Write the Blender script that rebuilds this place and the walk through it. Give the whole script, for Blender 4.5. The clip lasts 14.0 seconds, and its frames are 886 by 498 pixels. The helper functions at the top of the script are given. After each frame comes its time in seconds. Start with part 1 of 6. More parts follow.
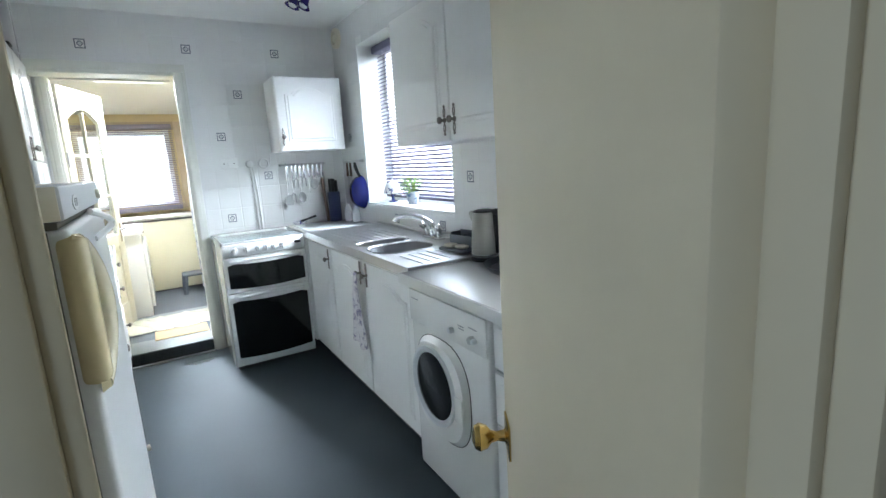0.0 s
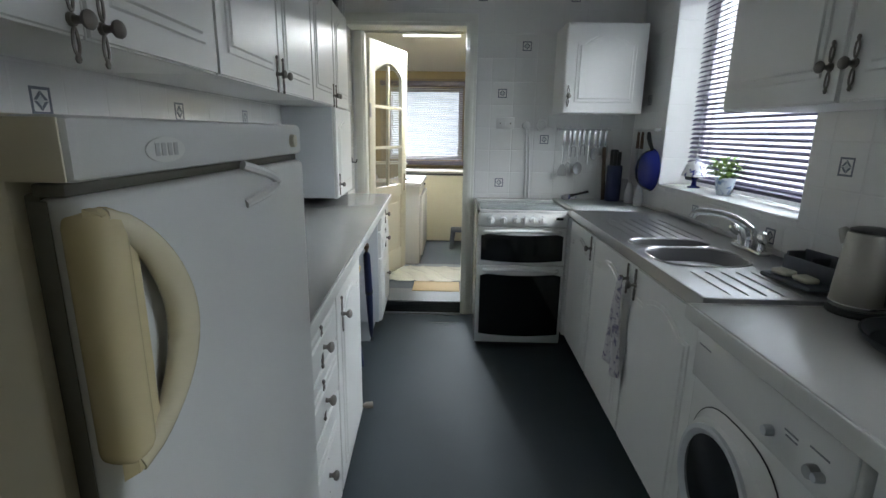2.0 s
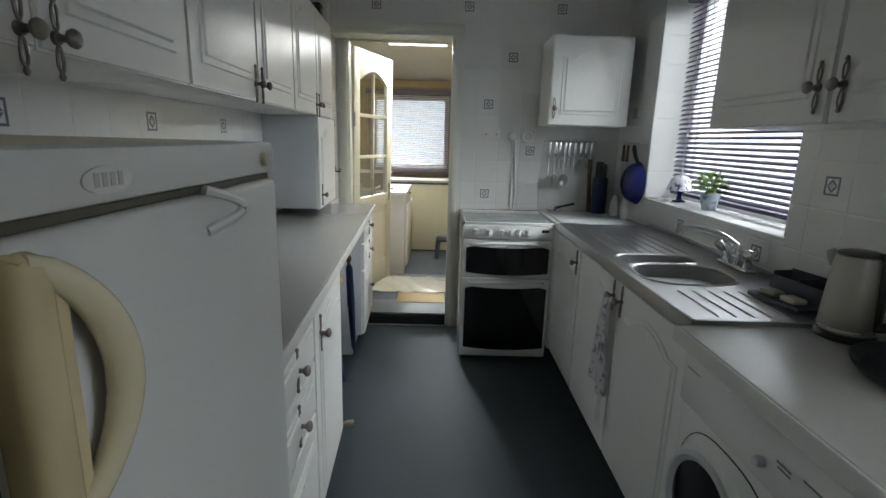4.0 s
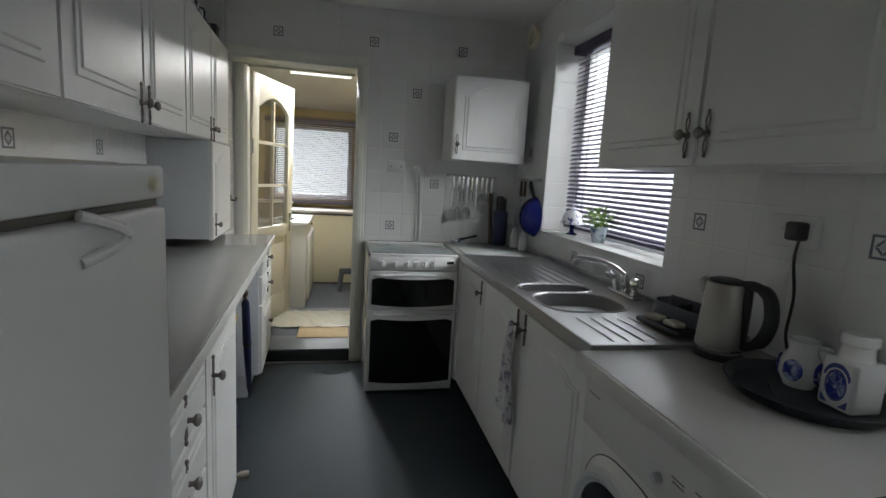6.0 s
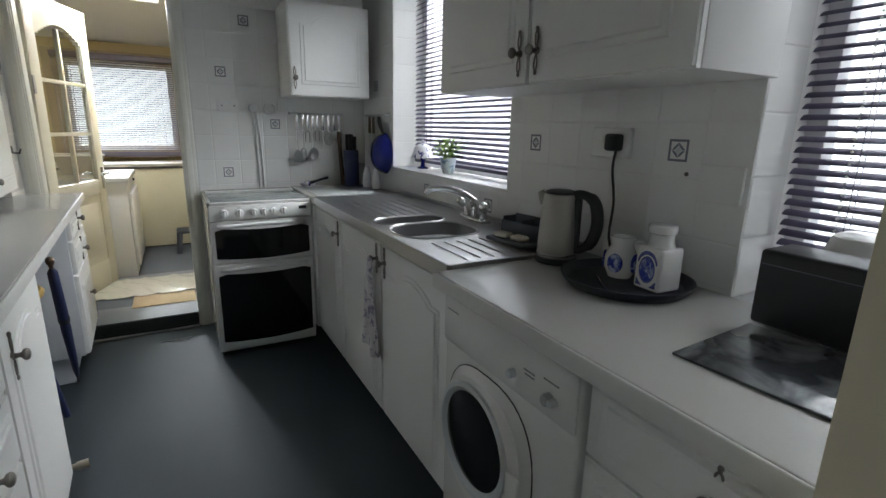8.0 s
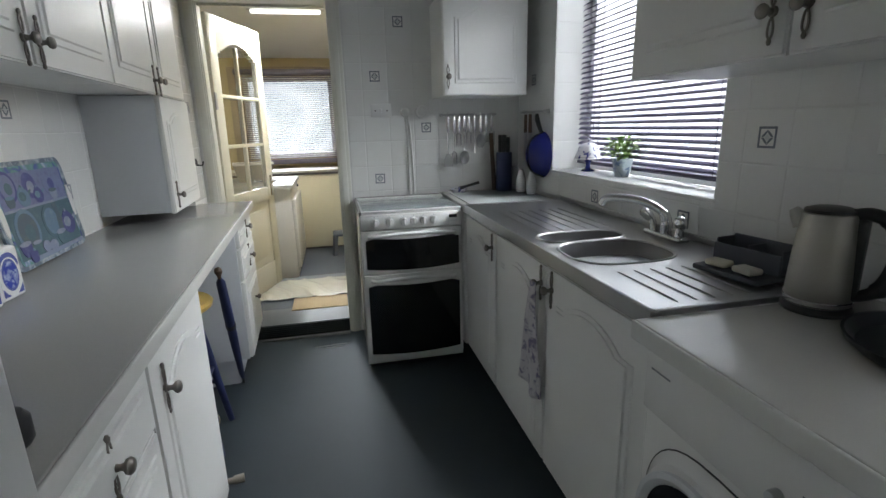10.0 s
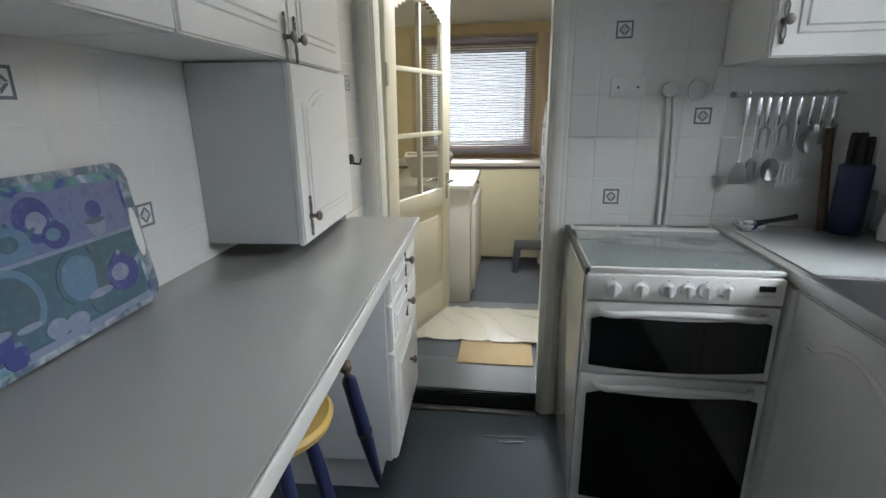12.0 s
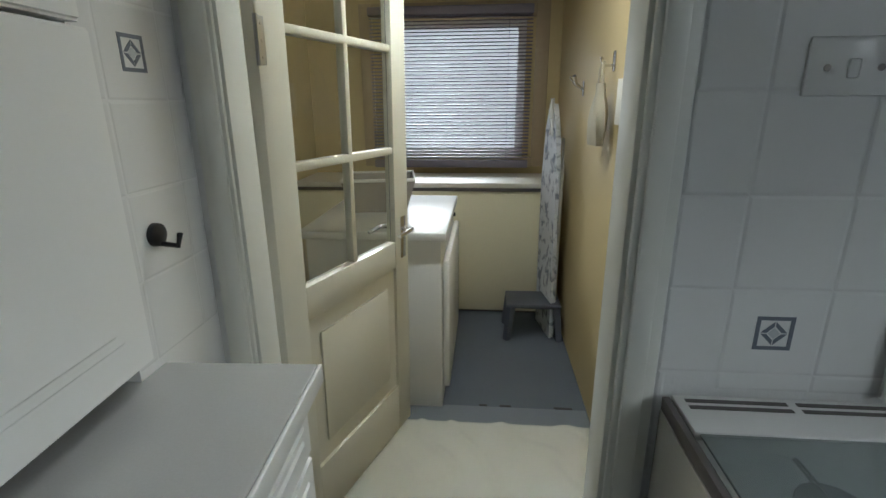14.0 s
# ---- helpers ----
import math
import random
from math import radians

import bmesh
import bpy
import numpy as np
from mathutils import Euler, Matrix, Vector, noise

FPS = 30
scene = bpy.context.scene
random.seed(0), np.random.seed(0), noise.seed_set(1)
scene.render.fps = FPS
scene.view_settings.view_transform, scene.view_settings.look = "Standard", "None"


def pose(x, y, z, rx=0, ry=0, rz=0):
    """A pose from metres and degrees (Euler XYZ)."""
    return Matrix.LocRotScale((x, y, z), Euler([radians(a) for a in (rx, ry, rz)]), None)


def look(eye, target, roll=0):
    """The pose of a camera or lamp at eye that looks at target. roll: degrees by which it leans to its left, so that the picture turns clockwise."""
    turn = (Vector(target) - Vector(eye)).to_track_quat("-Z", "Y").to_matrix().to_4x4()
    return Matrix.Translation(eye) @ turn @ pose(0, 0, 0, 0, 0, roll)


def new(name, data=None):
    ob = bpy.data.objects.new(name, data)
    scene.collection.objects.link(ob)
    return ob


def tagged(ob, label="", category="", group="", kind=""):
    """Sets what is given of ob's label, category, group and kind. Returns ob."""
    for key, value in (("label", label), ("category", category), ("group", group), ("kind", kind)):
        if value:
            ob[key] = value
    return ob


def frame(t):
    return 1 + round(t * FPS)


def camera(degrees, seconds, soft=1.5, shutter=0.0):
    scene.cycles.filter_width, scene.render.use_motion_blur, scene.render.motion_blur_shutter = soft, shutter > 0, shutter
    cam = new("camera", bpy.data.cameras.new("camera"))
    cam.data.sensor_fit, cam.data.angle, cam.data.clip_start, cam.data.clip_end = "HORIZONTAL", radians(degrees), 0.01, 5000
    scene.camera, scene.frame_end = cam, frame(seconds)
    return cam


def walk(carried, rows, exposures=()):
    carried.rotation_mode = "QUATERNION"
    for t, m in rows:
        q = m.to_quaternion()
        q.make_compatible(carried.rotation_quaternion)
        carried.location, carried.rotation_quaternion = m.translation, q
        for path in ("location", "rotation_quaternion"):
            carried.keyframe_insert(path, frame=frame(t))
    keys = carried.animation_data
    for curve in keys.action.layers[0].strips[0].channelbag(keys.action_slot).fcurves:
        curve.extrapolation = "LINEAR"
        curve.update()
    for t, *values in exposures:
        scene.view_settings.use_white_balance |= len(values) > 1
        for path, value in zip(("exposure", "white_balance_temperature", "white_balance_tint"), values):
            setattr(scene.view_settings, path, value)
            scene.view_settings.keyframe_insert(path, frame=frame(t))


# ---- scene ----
cam = camera(84.9, 14.0)
PATH = [
    (0, (0.071, 0.185, 1.37), (1.069, 1.879, 1.001), -3.4),
    (0.5, (0.143, 0.276, 1.365), (0.776, 2.125, 0.942), -2.0),
    (1, (0.201, 0.476, 1.359), (0.613, 2.388, 0.94), -1.1),
    (1.5, (0.204, 0.588, 1.361), (0.361, 2.533, 0.925), 0.6),
    (2, (0.26, 0.707, 1.355), (0.22, 2.65, 0.886), 0.9),
    (2.2, (0.268, 0.724, 1.353), (0.157, 2.66, 0.863), 1.1),
    (4.3, (0.268, 0.768, 1.385), (0.298, 2.725, 0.971), 1.8),
    (4.5, (0.268, 0.772, 1.39), (0.299, 2.738, 1.027), 1.9),
    (5, (0.255, 0.765, 1.4), (0.287, 2.748, 1.141), 1.7),
    (5.5, (0.245, 0.767, 1.391), (0.3, 2.754, 1.17), 2.0),
    (6, (0.25, 0.781, 1.373), (0.661, 2.716, 1.077), 3.4),
    (6.5, (0.255, 0.786, 1.362), (0.919, 2.643, 1.034), 3.5),
    (7, (0.27, 0.79, 1.343), (1.12, 2.556, 0.943), 2.7),
    (7.2, (0.281, 0.792, 1.334), (1.184, 2.524, 0.902), 2.2),
    (9.3, (0.284, 0.831, 1.307), (1.178, 2.54, 0.776), -0.5),
    (9.5, (0.296, 0.878, 1.319), (1.096, 2.634, 0.794), -0.4),
    (10, (0.311, 1.124, 1.321), (0.718, 3.019, 0.829), -1.5),
    (10.5, (0.294, 1.324, 1.333), (0.439, 3.257, 0.841), -1.8),
    (11, (0.224, 1.63, 1.34), (0.174, 3.563, 0.829), -0.7),
    (11.5, (0.207, 1.881, 1.333), (0.094, 3.805, 0.799), 0.1),
    (12, (0.179, 2.235, 1.352), (-0.085, 4.139, 0.797), -0.8),
    (12.5, (0.138, 2.532, 1.354), (-0.114, 4.435, 0.793), 0.7),
    (13, (0.1, 2.852, 1.371), (-0.134, 4.751, 0.791), 1.1),
    (13.5, (0.084, 3.144, 1.366), (-0.153, 5.047, 0.796), 0.8),
    (14, (0.101, 3.449, 1.379), (-0.065, 5.355, 0.798), -0.4),
]
walk(cam, [(t, look(eye, target, roll)) for t, eye, target, roll in PATH],
     exposures=[(0, 1.24, 5780, 5), (0.4, 0.72, 5900, 6), (0.8, 0.38, 6050, 6), (1.2, 0.15, 6100, 6), (1.6, -0.14, 6150, 6), (2.0, -0.22, 6150, 6), (2.2, -0.22, 6150, 6),
                (4.3, -0.47, 6500, 6), (5.0, -0.5, 6550, 8), (5.8, -0.72, 6550, 8), (7.2, -0.6, 6500, 8), (9.3, -0.15, 6450, 8), (10, -0.32, 6400, 8), (10.5, -0.36, 6350, 8), (11.5, -0.5, 6350, 8), (12, -0.42, 6350, 8), (12.6, -0.58, 6350, 8), (13, -0.76, 6350, 8), (13.5, -0.95, 6350, 7), (14, -1.18, 6120, 3)])

# ---- world and light ----
world = bpy.data.worlds.new("sky")
scene.world = world
world.use_nodes = True
wn = world.node_tree.nodes
sky = wn.new("ShaderNodeTexSky")
sky.sky_type = "NISHITA"
sky.sun_disc = False
sky.sun_elevation = radians(38)
sky.sun_rotation = radians(90)
world.node_tree.links.new(sky.outputs[0], wn["Background"].inputs[0])
wn["Background"].inputs[1].default_value = 0.12
sun = new("sun", bpy.data.lights.new("sun", "SUN"))
sun.data.energy = 1.0
sun.data.angle = radians(12)
sun.data.color = (1, 0.97, 0.92)
sun.matrix_world = look((6, 4, 6), (0.2, 4.4, 0))


def opening_light(name, at, target, w, h, watts):
    """Area lamp for sky light outside a window, or for the added hall opening."""
    ob = new(name, bpy.data.lights.new(name, "AREA"))
    ob.data.shape = "RECTANGLE"
    ob.data.size, ob.data.size_y = w, h
    ob.data.energy = watts
    ob.data.color = (0.93, 0.96, 1.0)
    ob.matrix_world = look(at, target)
    return ob


opening_light("opening_light", (3.0, 3.08, 3.0), (1.3, 3.08, 1.25), 1.7, 1.5, 330)
opening_light("opening_light", (3.0, 1.0, 2.9), (1.3, 1.0, 1.1), 1.4, 1.4, 78)
opening_light("opening_light", (-0.72, 11.8, 3.6), (0.0, 6.7, 1.45), 1.5, 1.3, 1250)
# added lamp at an unseen hall opening, brightens entry door and partition
opening_light("opening_light", (-1.85, -0.25, 1.75), (0.3, 0.3, 1.2), 0.8, 1.0, 4.5)
tube_light = new("tube_light", bpy.data.lights.new("tube_light", "AREA"))
tube_light.data.shape = "RECTANGLE"
tube_light.data.size, tube_light.data.size_y = 0.5, 0.04
tube_light.data.energy = 24
tube_light.matrix_world = look((0.05, 5.05, 2.12), (0.05, 5.05, 0))

# ---- materials ----


def mat(name, color, rough=0.5, metal=0.0, grain=0.04, grain_scale=60.0, stain=0.06, stain_scale=3.0,
        bump=0.05, bump_scale=120.0, coat=0.0, rand=0.0, tint=None):
    """A surface with colour variation at two scales, fine relief."""
    m = bpy.data.materials.new(name)
    m.use_nodes = True
    nt = m.node_tree
    bs = nt.nodes["Principled BSDF"]
    tc = nt.nodes.new("ShaderNodeTexCoord")
    n1 = nt.nodes.new("ShaderNodeTexNoise")
    n1.inputs["Scale"].default_value = grain_scale
    n1.inputs["Detail"].default_value = 4
    n2 = nt.nodes.new("ShaderNodeTexNoise")
    n2.inputs["Scale"].default_value = stain_scale
    n2.inputs["Detail"].default_value = 2
    for n in (n1, n2):
        nt.links.new(tc.outputs["Object"], n.inputs["Vector"])
    dark = tint or tuple(c * 0.55 for c in color)
    mx = nt.nodes.new("ShaderNodeMix")
    mx.data_type = "RGBA"
    mx.inputs[6].default_value = (*color, 1)
    mx.inputs[7].default_value = (*dark, 1)
    add = nt.nodes.new("ShaderNodeMath")
    add.operation = "MULTIPLY_ADD"
    add.inputs[1].default_value = grain * 2
    nt.links.new(n1.outputs[0], add.inputs[0])
    mul = nt.nodes.new("ShaderNodeMath")
    mul.operation = "MULTIPLY"
    mul.inputs[1].default_value = stain * 2
    nt.links.new(n2.outputs[0], mul.inputs[0])
    nt.links.new(mul.outputs[0], add.inputs[2])
    last = add
    if rand:
        oi = nt.nodes.new("ShaderNodeObjectInfo")
        r = nt.nodes.new("ShaderNodeMath")
        r.operation = "MULTIPLY_ADD"
        r.inputs[1].default_value = rand
        nt.links.new(oi.outputs["Random"], r.inputs[0])
        nt.links.new(add.outputs[0], r.inputs[2])
        last = r
    nt.links.new(last.outputs[0], mx.inputs[0])
    nt.links.new(mx.outputs[2], bs.inputs["Base Color"])
    bs.inputs["Roughness"].default_value = rough
    bs.inputs["Metallic"].default_value = metal
    bs.inputs["Coat Weight"].default_value = coat
    if bump:
        nb = nt.nodes.new("ShaderNodeTexNoise")
        nb.inputs["Scale"].default_value = bump_scale
        nb.inputs["Detail"].default_value = 3
        nt.links.new(tc.outputs["Object"], nb.inputs["Vector"])
        b = nt.nodes.new("ShaderNodeBump")
        b.inputs["Strength"].default_value = bump
        b.inputs["Distance"].default_value = 0.004
        nt.links.new(nb.outputs[0], b.inputs["Height"])
        nt.links.new(b.outputs[0], bs.inputs["Normal"])
    return m


def glow(name, color, strength):
    m = bpy.data.materials.new(name)
    m.use_nodes = True
    bs = m.node_tree.nodes["Principled BSDF"]
    bs.inputs["Base Color"].default_value = (*color, 1)
    bs.inputs["Emission Color"].default_value = (*color, 1)
    bs.inputs["Emission Strength"].default_value = strength
    return m


def glassy(name, color=(1, 1, 1), rough=0.02):
    m = bpy.data.materials.new(name)
    m.use_nodes = True
    bs = m.node_tree.nodes["Principled BSDF"]
    bs.inputs["Base Color"].default_value = (*color, 1)
    bs.inputs["Roughness"].default_value = rough
    bs.inputs["Transmission Weight"].default_value = 1
    bs.inputs["IOR"].default_value = 1.45
    return m


def speckled(name, base, spots, scale, lo, hi, rough):
    """Two colours in soft blotches: printed china, patterned cloth, marbled board."""
    m = bpy.data.materials.new(name)
    m.use_nodes = True
    nt = m.node_tree
    bs = nt.nodes["Principled BSDF"]
    tc = nt.nodes.new("ShaderNodeTexCoord")
    n = nt.nodes.new("ShaderNodeTexNoise")
    n.inputs["Scale"].default_value = scale
    n.inputs["Detail"].default_value = 5
    n.inputs["Distortion"].default_value = 0.6
    nt.links.new(tc.outputs["Object"], n.inputs["Vector"])
    r = nt.nodes.new("ShaderNodeValToRGB")
    r.color_ramp.elements[0].position, r.color_ramp.elements[1].position = lo, hi
    r.color_ramp.elements[0].color, r.color_ramp.elements[1].color = (*base, 1), (*spots, 1)
    nt.links.new(n.outputs[0], r.inputs[0])
    nt.links.new(r.outputs[0], bs.inputs["Base Color"])
    bs.inputs["Roughness"].default_value = rough
    return m


WHITE = (0.805, 0.805, 0.785)
M_wall = mat("wall_paint", (0.76, 0.76, 0.74), 0.6, grain=0.02, stain=0.06, bump=0.12, bump_scale=90)
M_grout = mat("grout", (0.77, 0.77, 0.755), 0.8, bump=0.2)
M_tile = mat("glazed_tile", (0.785, 0.785, 0.77), 0.22, grain=0.01, stain=0.04, bump=0.03, bump_scale=25, rand=0.05)
M_motif = mat("tile_print", (0.16, 0.18, 0.22), 0.3, grain=0.1, stain=0.1, bump=0)
M_motif_light = mat("tile_print_pale", (0.52, 0.54, 0.55), 0.3, bump=0)
M_ceiling = mat("ceiling_paint", (0.78, 0.78, 0.76), 0.8, bump=0.15, bump_scale=60)
M_vinyl = mat("vinyl_floor", (0.044, 0.058, 0.068), 0.72, grain=0.12, grain_scale=220, stain=0.2, stain_scale=2.2, bump=0.06, bump_scale=40)
M_vinyl.node_tree.nodes["Principled BSDF"].inputs["Specular IOR Level"].default_value = 0.25
M_unit = mat("unit_white", WHITE, 0.38, grain=0.02, stain=0.025, stain_scale=2.0, bump=0.02, bump_scale=14)
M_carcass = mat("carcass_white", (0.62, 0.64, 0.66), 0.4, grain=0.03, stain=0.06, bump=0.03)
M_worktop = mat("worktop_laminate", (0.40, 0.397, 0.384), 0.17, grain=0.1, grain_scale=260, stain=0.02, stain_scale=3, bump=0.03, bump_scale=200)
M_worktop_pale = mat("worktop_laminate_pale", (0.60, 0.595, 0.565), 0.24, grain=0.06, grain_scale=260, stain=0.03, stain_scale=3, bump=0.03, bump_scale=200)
M_edge = mat("worktop_edge", (0.72, 0.72, 0.69), 0.35, grain=0.05, stain=0.08)
M_pewter = mat("pewter", (0.28, 0.26, 0.24), 0.38, metal=0.9, grain=0.2, stain=0.15, bump=0.1, bump_scale=200)
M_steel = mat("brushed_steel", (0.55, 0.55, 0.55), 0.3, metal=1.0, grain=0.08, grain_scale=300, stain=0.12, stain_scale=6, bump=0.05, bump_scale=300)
# same steel as the deck, darkened so the colour carries the bowls' shade
M_bowl_shaded = mat("shaded_bowl_steel", (0.24, 0.24, 0.25), 0.42, metal=1.0, grain=0.08, grain_scale=300, stain=0.12, stain_scale=6, bump=0.04, bump_scale=300)
M_chrome = mat("chrome", (0.75, 0.75, 0.76), 0.12, metal=1.0, grain=0, stain=0.05, bump=0)
M_utensil = mat("utensil_steel", (0.42, 0.42, 0.42), 0.3, metal=0.9, grain=0.06, grain_scale=200, stain=0.1, bump=0.03)
M_brass = mat("brass", (0.72, 0.5, 0.16), 0.22, metal=1.0, grain=0.05, stain=0.1, bump=0.03)
M_enamel = mat("enamel_white", (0.82, 0.82, 0.80), 0.25, grain=0.01, stain=0.05, bump=0)
M_fridge = mat("fridge_white", (0.67, 0.675, 0.66), 0.35, grain=0.01, stain=0.06, bump=0.03, bump_scale=400)
M_aged = mat("aged_plastic", (0.68, 0.60, 0.38), 0.2, grain=0.02, stain=0.25, stain_scale=4, tint=(0.55, 0.43, 0.2), bump=0.02)
M_aged_bar = mat("aged_plastic_bar", (0.74, 0.68, 0.50), 0.15, grain=0.02, stain=0.2, stain_scale=5, tint=(0.62, 0.52, 0.3), bump=0.01)
M_aged_light = mat("aged_plastic_pale", (0.74, 0.70, 0.58), 0.35, grain=0.02, stain=0.12, stain_scale=4, tint=(0.6, 0.5, 0.3), bump=0.02)
M_rubber = mat("grey_rubber", (0.12, 0.115, 0.09), 0.7, bump=0.1)
M_black = mat("black_plastic", (0.018, 0.018, 0.02), 0.38, bump=0.03)
M_blackglass = mat("black_glass", (0.008, 0.009, 0.010), 0.06, grain=0, stain=0.05, bump=0)
M_lid = glassy("hob_lid_glass", (0.74, 0.82, 0.81), 0.06)
M_lid.node_tree.nodes["Principled BSDF"].inputs["Transmission Weight"].default_value = 0.8
M_burner = mat("burner_cap", (0.03, 0.035, 0.035), 0.5)
M_cream = mat("cream_gloss", (0.81, 0.785, 0.67), 0.3, grain=0.02, stain=0.08, bump=0.05, bump_scale=30)
M_jamb = mat("jamb_gloss", (0.74, 0.74, 0.68), 0.28, grain=0.02, stain=0.08, bump=0.06, bump_scale=30)
M_entry = mat("entry_cream", (0.70, 0.63, 0.47), 0.7, grain=0.02, stain=0.1, bump=0.06, bump_scale=40)
M_ochre = mat("ochre_wall", (0.54, 0.43, 0.22), 0.5, grain=0.03, stain=0.12, bump=0.1, bump_scale=50)
M_ochre_trim = mat("ochre_frame", (0.41, 0.32, 0.20), 0.5, grain=0.1, stain=0.12)
M_hall = mat("hall_wall", (0.60, 0.54, 0.42), 0.7)
M_hall_dark = mat("hall_dark", (0.07, 0.05, 0.035), 0.7)
M_slat = mat("blind_slat", (0.085, 0.075, 0.13), 0.45, grain=0.03, stain=0.05, bump=0)
M_slat_ut = mat("blind_slat_mauve", (0.20, 0.18, 0.225), 0.5, grain=0.03, stain=0.05, bump=0)
M_upvc = mat("window_white", (0.8, 0.8, 0.8), 0.3, bump=0)
M_pane = glassy("window_pane")
M_glass = glassy("door_pane", (0.97, 1, 0.98), 0.01)
M_sky = glow("bright_sky", (0.93, 0.96, 1.0), 0.95)
M_navy = mat("navy_enamel", (0.012, 0.018, 0.16), 0.2, grain=0.02, stain=0.05, bump=0)
M_navy_matt = mat("navy_paint", (0.018, 0.026, 0.085), 0.5, grain=0.06, stain=0.1)
M_china = mat("white_china", (0.80, 0.80, 0.79), 0.18, grain=0, stain=0.03, bump=0)
M_blueprint = speckled("blue_print", (0.04, 0.06, 0.36), (0.45, 0.5, 0.7), 55, 0.45, 0.62, 0.25)
M_spotchina = speckled("spotted_china", (0.78, 0.78, 0.80), (0.05, 0.06, 0.25), 38, 0.55, 0.62, 0.2)
M_leaf = mat("leaf_green", (0.16, 0.30, 0.05), 0.45, grain=0.1, stain=0.2, stain_scale=14, rand=0.3, tint=(0.3, 0.42, 0.1))
M_soil = mat("soil", (0.05, 0.035, 0.025), 0.9, bump=0.5)
M_tray = mat("dark_tray", (0.035, 0.04, 0.05), 0.35)
M_slate = speckled("marbled_board", (0.05, 0.055, 0.06), (0.30, 0.32, 0.33), 9, 0.42, 0.7, 0.08)
M_towel = speckled("tea_towel", (0.62, 0.6, 0.62), (0.22, 0.2, 0.3), 34, 0.5, 0.62, 0.9)
M_yellow = mat("varnished_seat", (0.62, 0.42, 0.12), 0.4, grain=0.1, stain=0.15)
M_carpet = mat("grey_carpet", (0.155, 0.175, 0.205), 0.95, grain=0.25, grain_scale=240, stain=0.15, bump=0.6, bump_scale=260)
M_tread = mat("step_lino", (0.125, 0.14, 0.155), 0.5, grain=0.1, grain_scale=180, stain=0.15, bump=0.1)
M_nosing = mat("ribbed_nosing", (0.035, 0.045, 0.05), 0.5)
M_card = mat("cardboard", (0.50, 0.38, 0.22), 0.8, grain=0.06, stain=0.1, bump=0.1)
M_sheet = mat("plastic_sheet", (0.66, 0.65, 0.57), 0.2, grain=0.02, stain=0.1, bump=0.25, bump_scale=16)
M_cabcream = mat("cream_cabinet", (0.74, 0.68, 0.48), 0.4, stain=0.08)
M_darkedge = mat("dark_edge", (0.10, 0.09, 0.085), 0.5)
M_beige = mat("beige_top", (0.60, 0.56, 0.48), 0.5, grain=0.08, grain_scale=150)
M_kettle = mat("kettle_steel", (0.40, 0.385, 0.35), 0.42, metal=0.75, grain=0.06, grain_scale=300, stain=0.08, bump=0.04, bump_scale=300)
M_greyplastic = mat("grey_plastic", (0.09, 0.10, 0.125), 0.5)
M_ironcover = speckled("ironing_cover", (0.62, 0.64, 0.68), (0.22, 0.24, 0.3), 16, 0.5, 0.62, 0.8)
M_cloth = mat("canvas_cloth", (0.42, 0.38, 0.28), 0.9, grain=0.2, grain_scale=200, stain=0.2, bump=0.3)
M_paper = mat("paper", (0.75, 0.73, 0.68), 0.8)
M_basket = mat("grey_basket", (0.33, 0.30, 0.26), 0.7, grain=0.2, grain_scale=90, bump=0.4, bump_scale=90)
M_wood = mat("dark_wood_handle", (0.10, 0.06, 0.035), 0.5)
M_lampblue = mat("lamp_blue", (0.03, 0.02, 0.13), 0.25)
M_soap = mat("soap", (0.62, 0.58, 0.48), 0.6)
M_mark = mat("printed_mark", (0.25, 0.26, 0.28), 0.5, bump=0)

# ---- building helpers ----
BASE = {}
ID = Matrix.Identity(4)
# the left-hand wall runs three degrees off square; its own axes are u (off the wall) and v (along it)
LEFT = pose(-0.785, 4.22, 0, 0, 0, 3.0)


def link(name, bm, material):
    me = bpy.data.meshes.new(name)
    bmesh.ops.recalc_face_normals(bm, faces=bm.faces[:])
    bm.to_mesh(me)
    bm.free()
    for m in (material if isinstance(material, (list, tuple)) else [material]):
        me.materials.append(m)
    return new(name, me)


def smooth(ob, angle=40):
    me = ob.data
    me.polygons.foreach_set("use_smooth", [True] * len(me.polygons))
    me.set_sharp_from_angle(angle=radians(angle))
    return ob


def thing(name, base, label, category, group="", kind="", at=ID):
    e = new(name)
    e.empty_display_size = 0.05
    e.matrix_world = at @ Matrix.Translation(base)
    BASE[e.name] = Vector(base)
    tagged(e, label, category, group, kind)
    return e


def part(name, bm, material, parent, label=""):
    base = BASE[parent.name]
    bmesh.ops.translate(bm, verts=bm.verts[:], vec=-base)
    ob = smooth(link(name, bm, material))
    ob.parent = parent
    BASE[ob.name] = base
    if label:
        ob["label"] = label
    return ob


def solo(name, bm, material, label, category, group="", kind="", at=ID):
    ob = smooth(link(name, bm, material))
    ob.matrix_world = at
    return tagged(ob, label, category, group, kind)


def B():
    return bmesh.new()


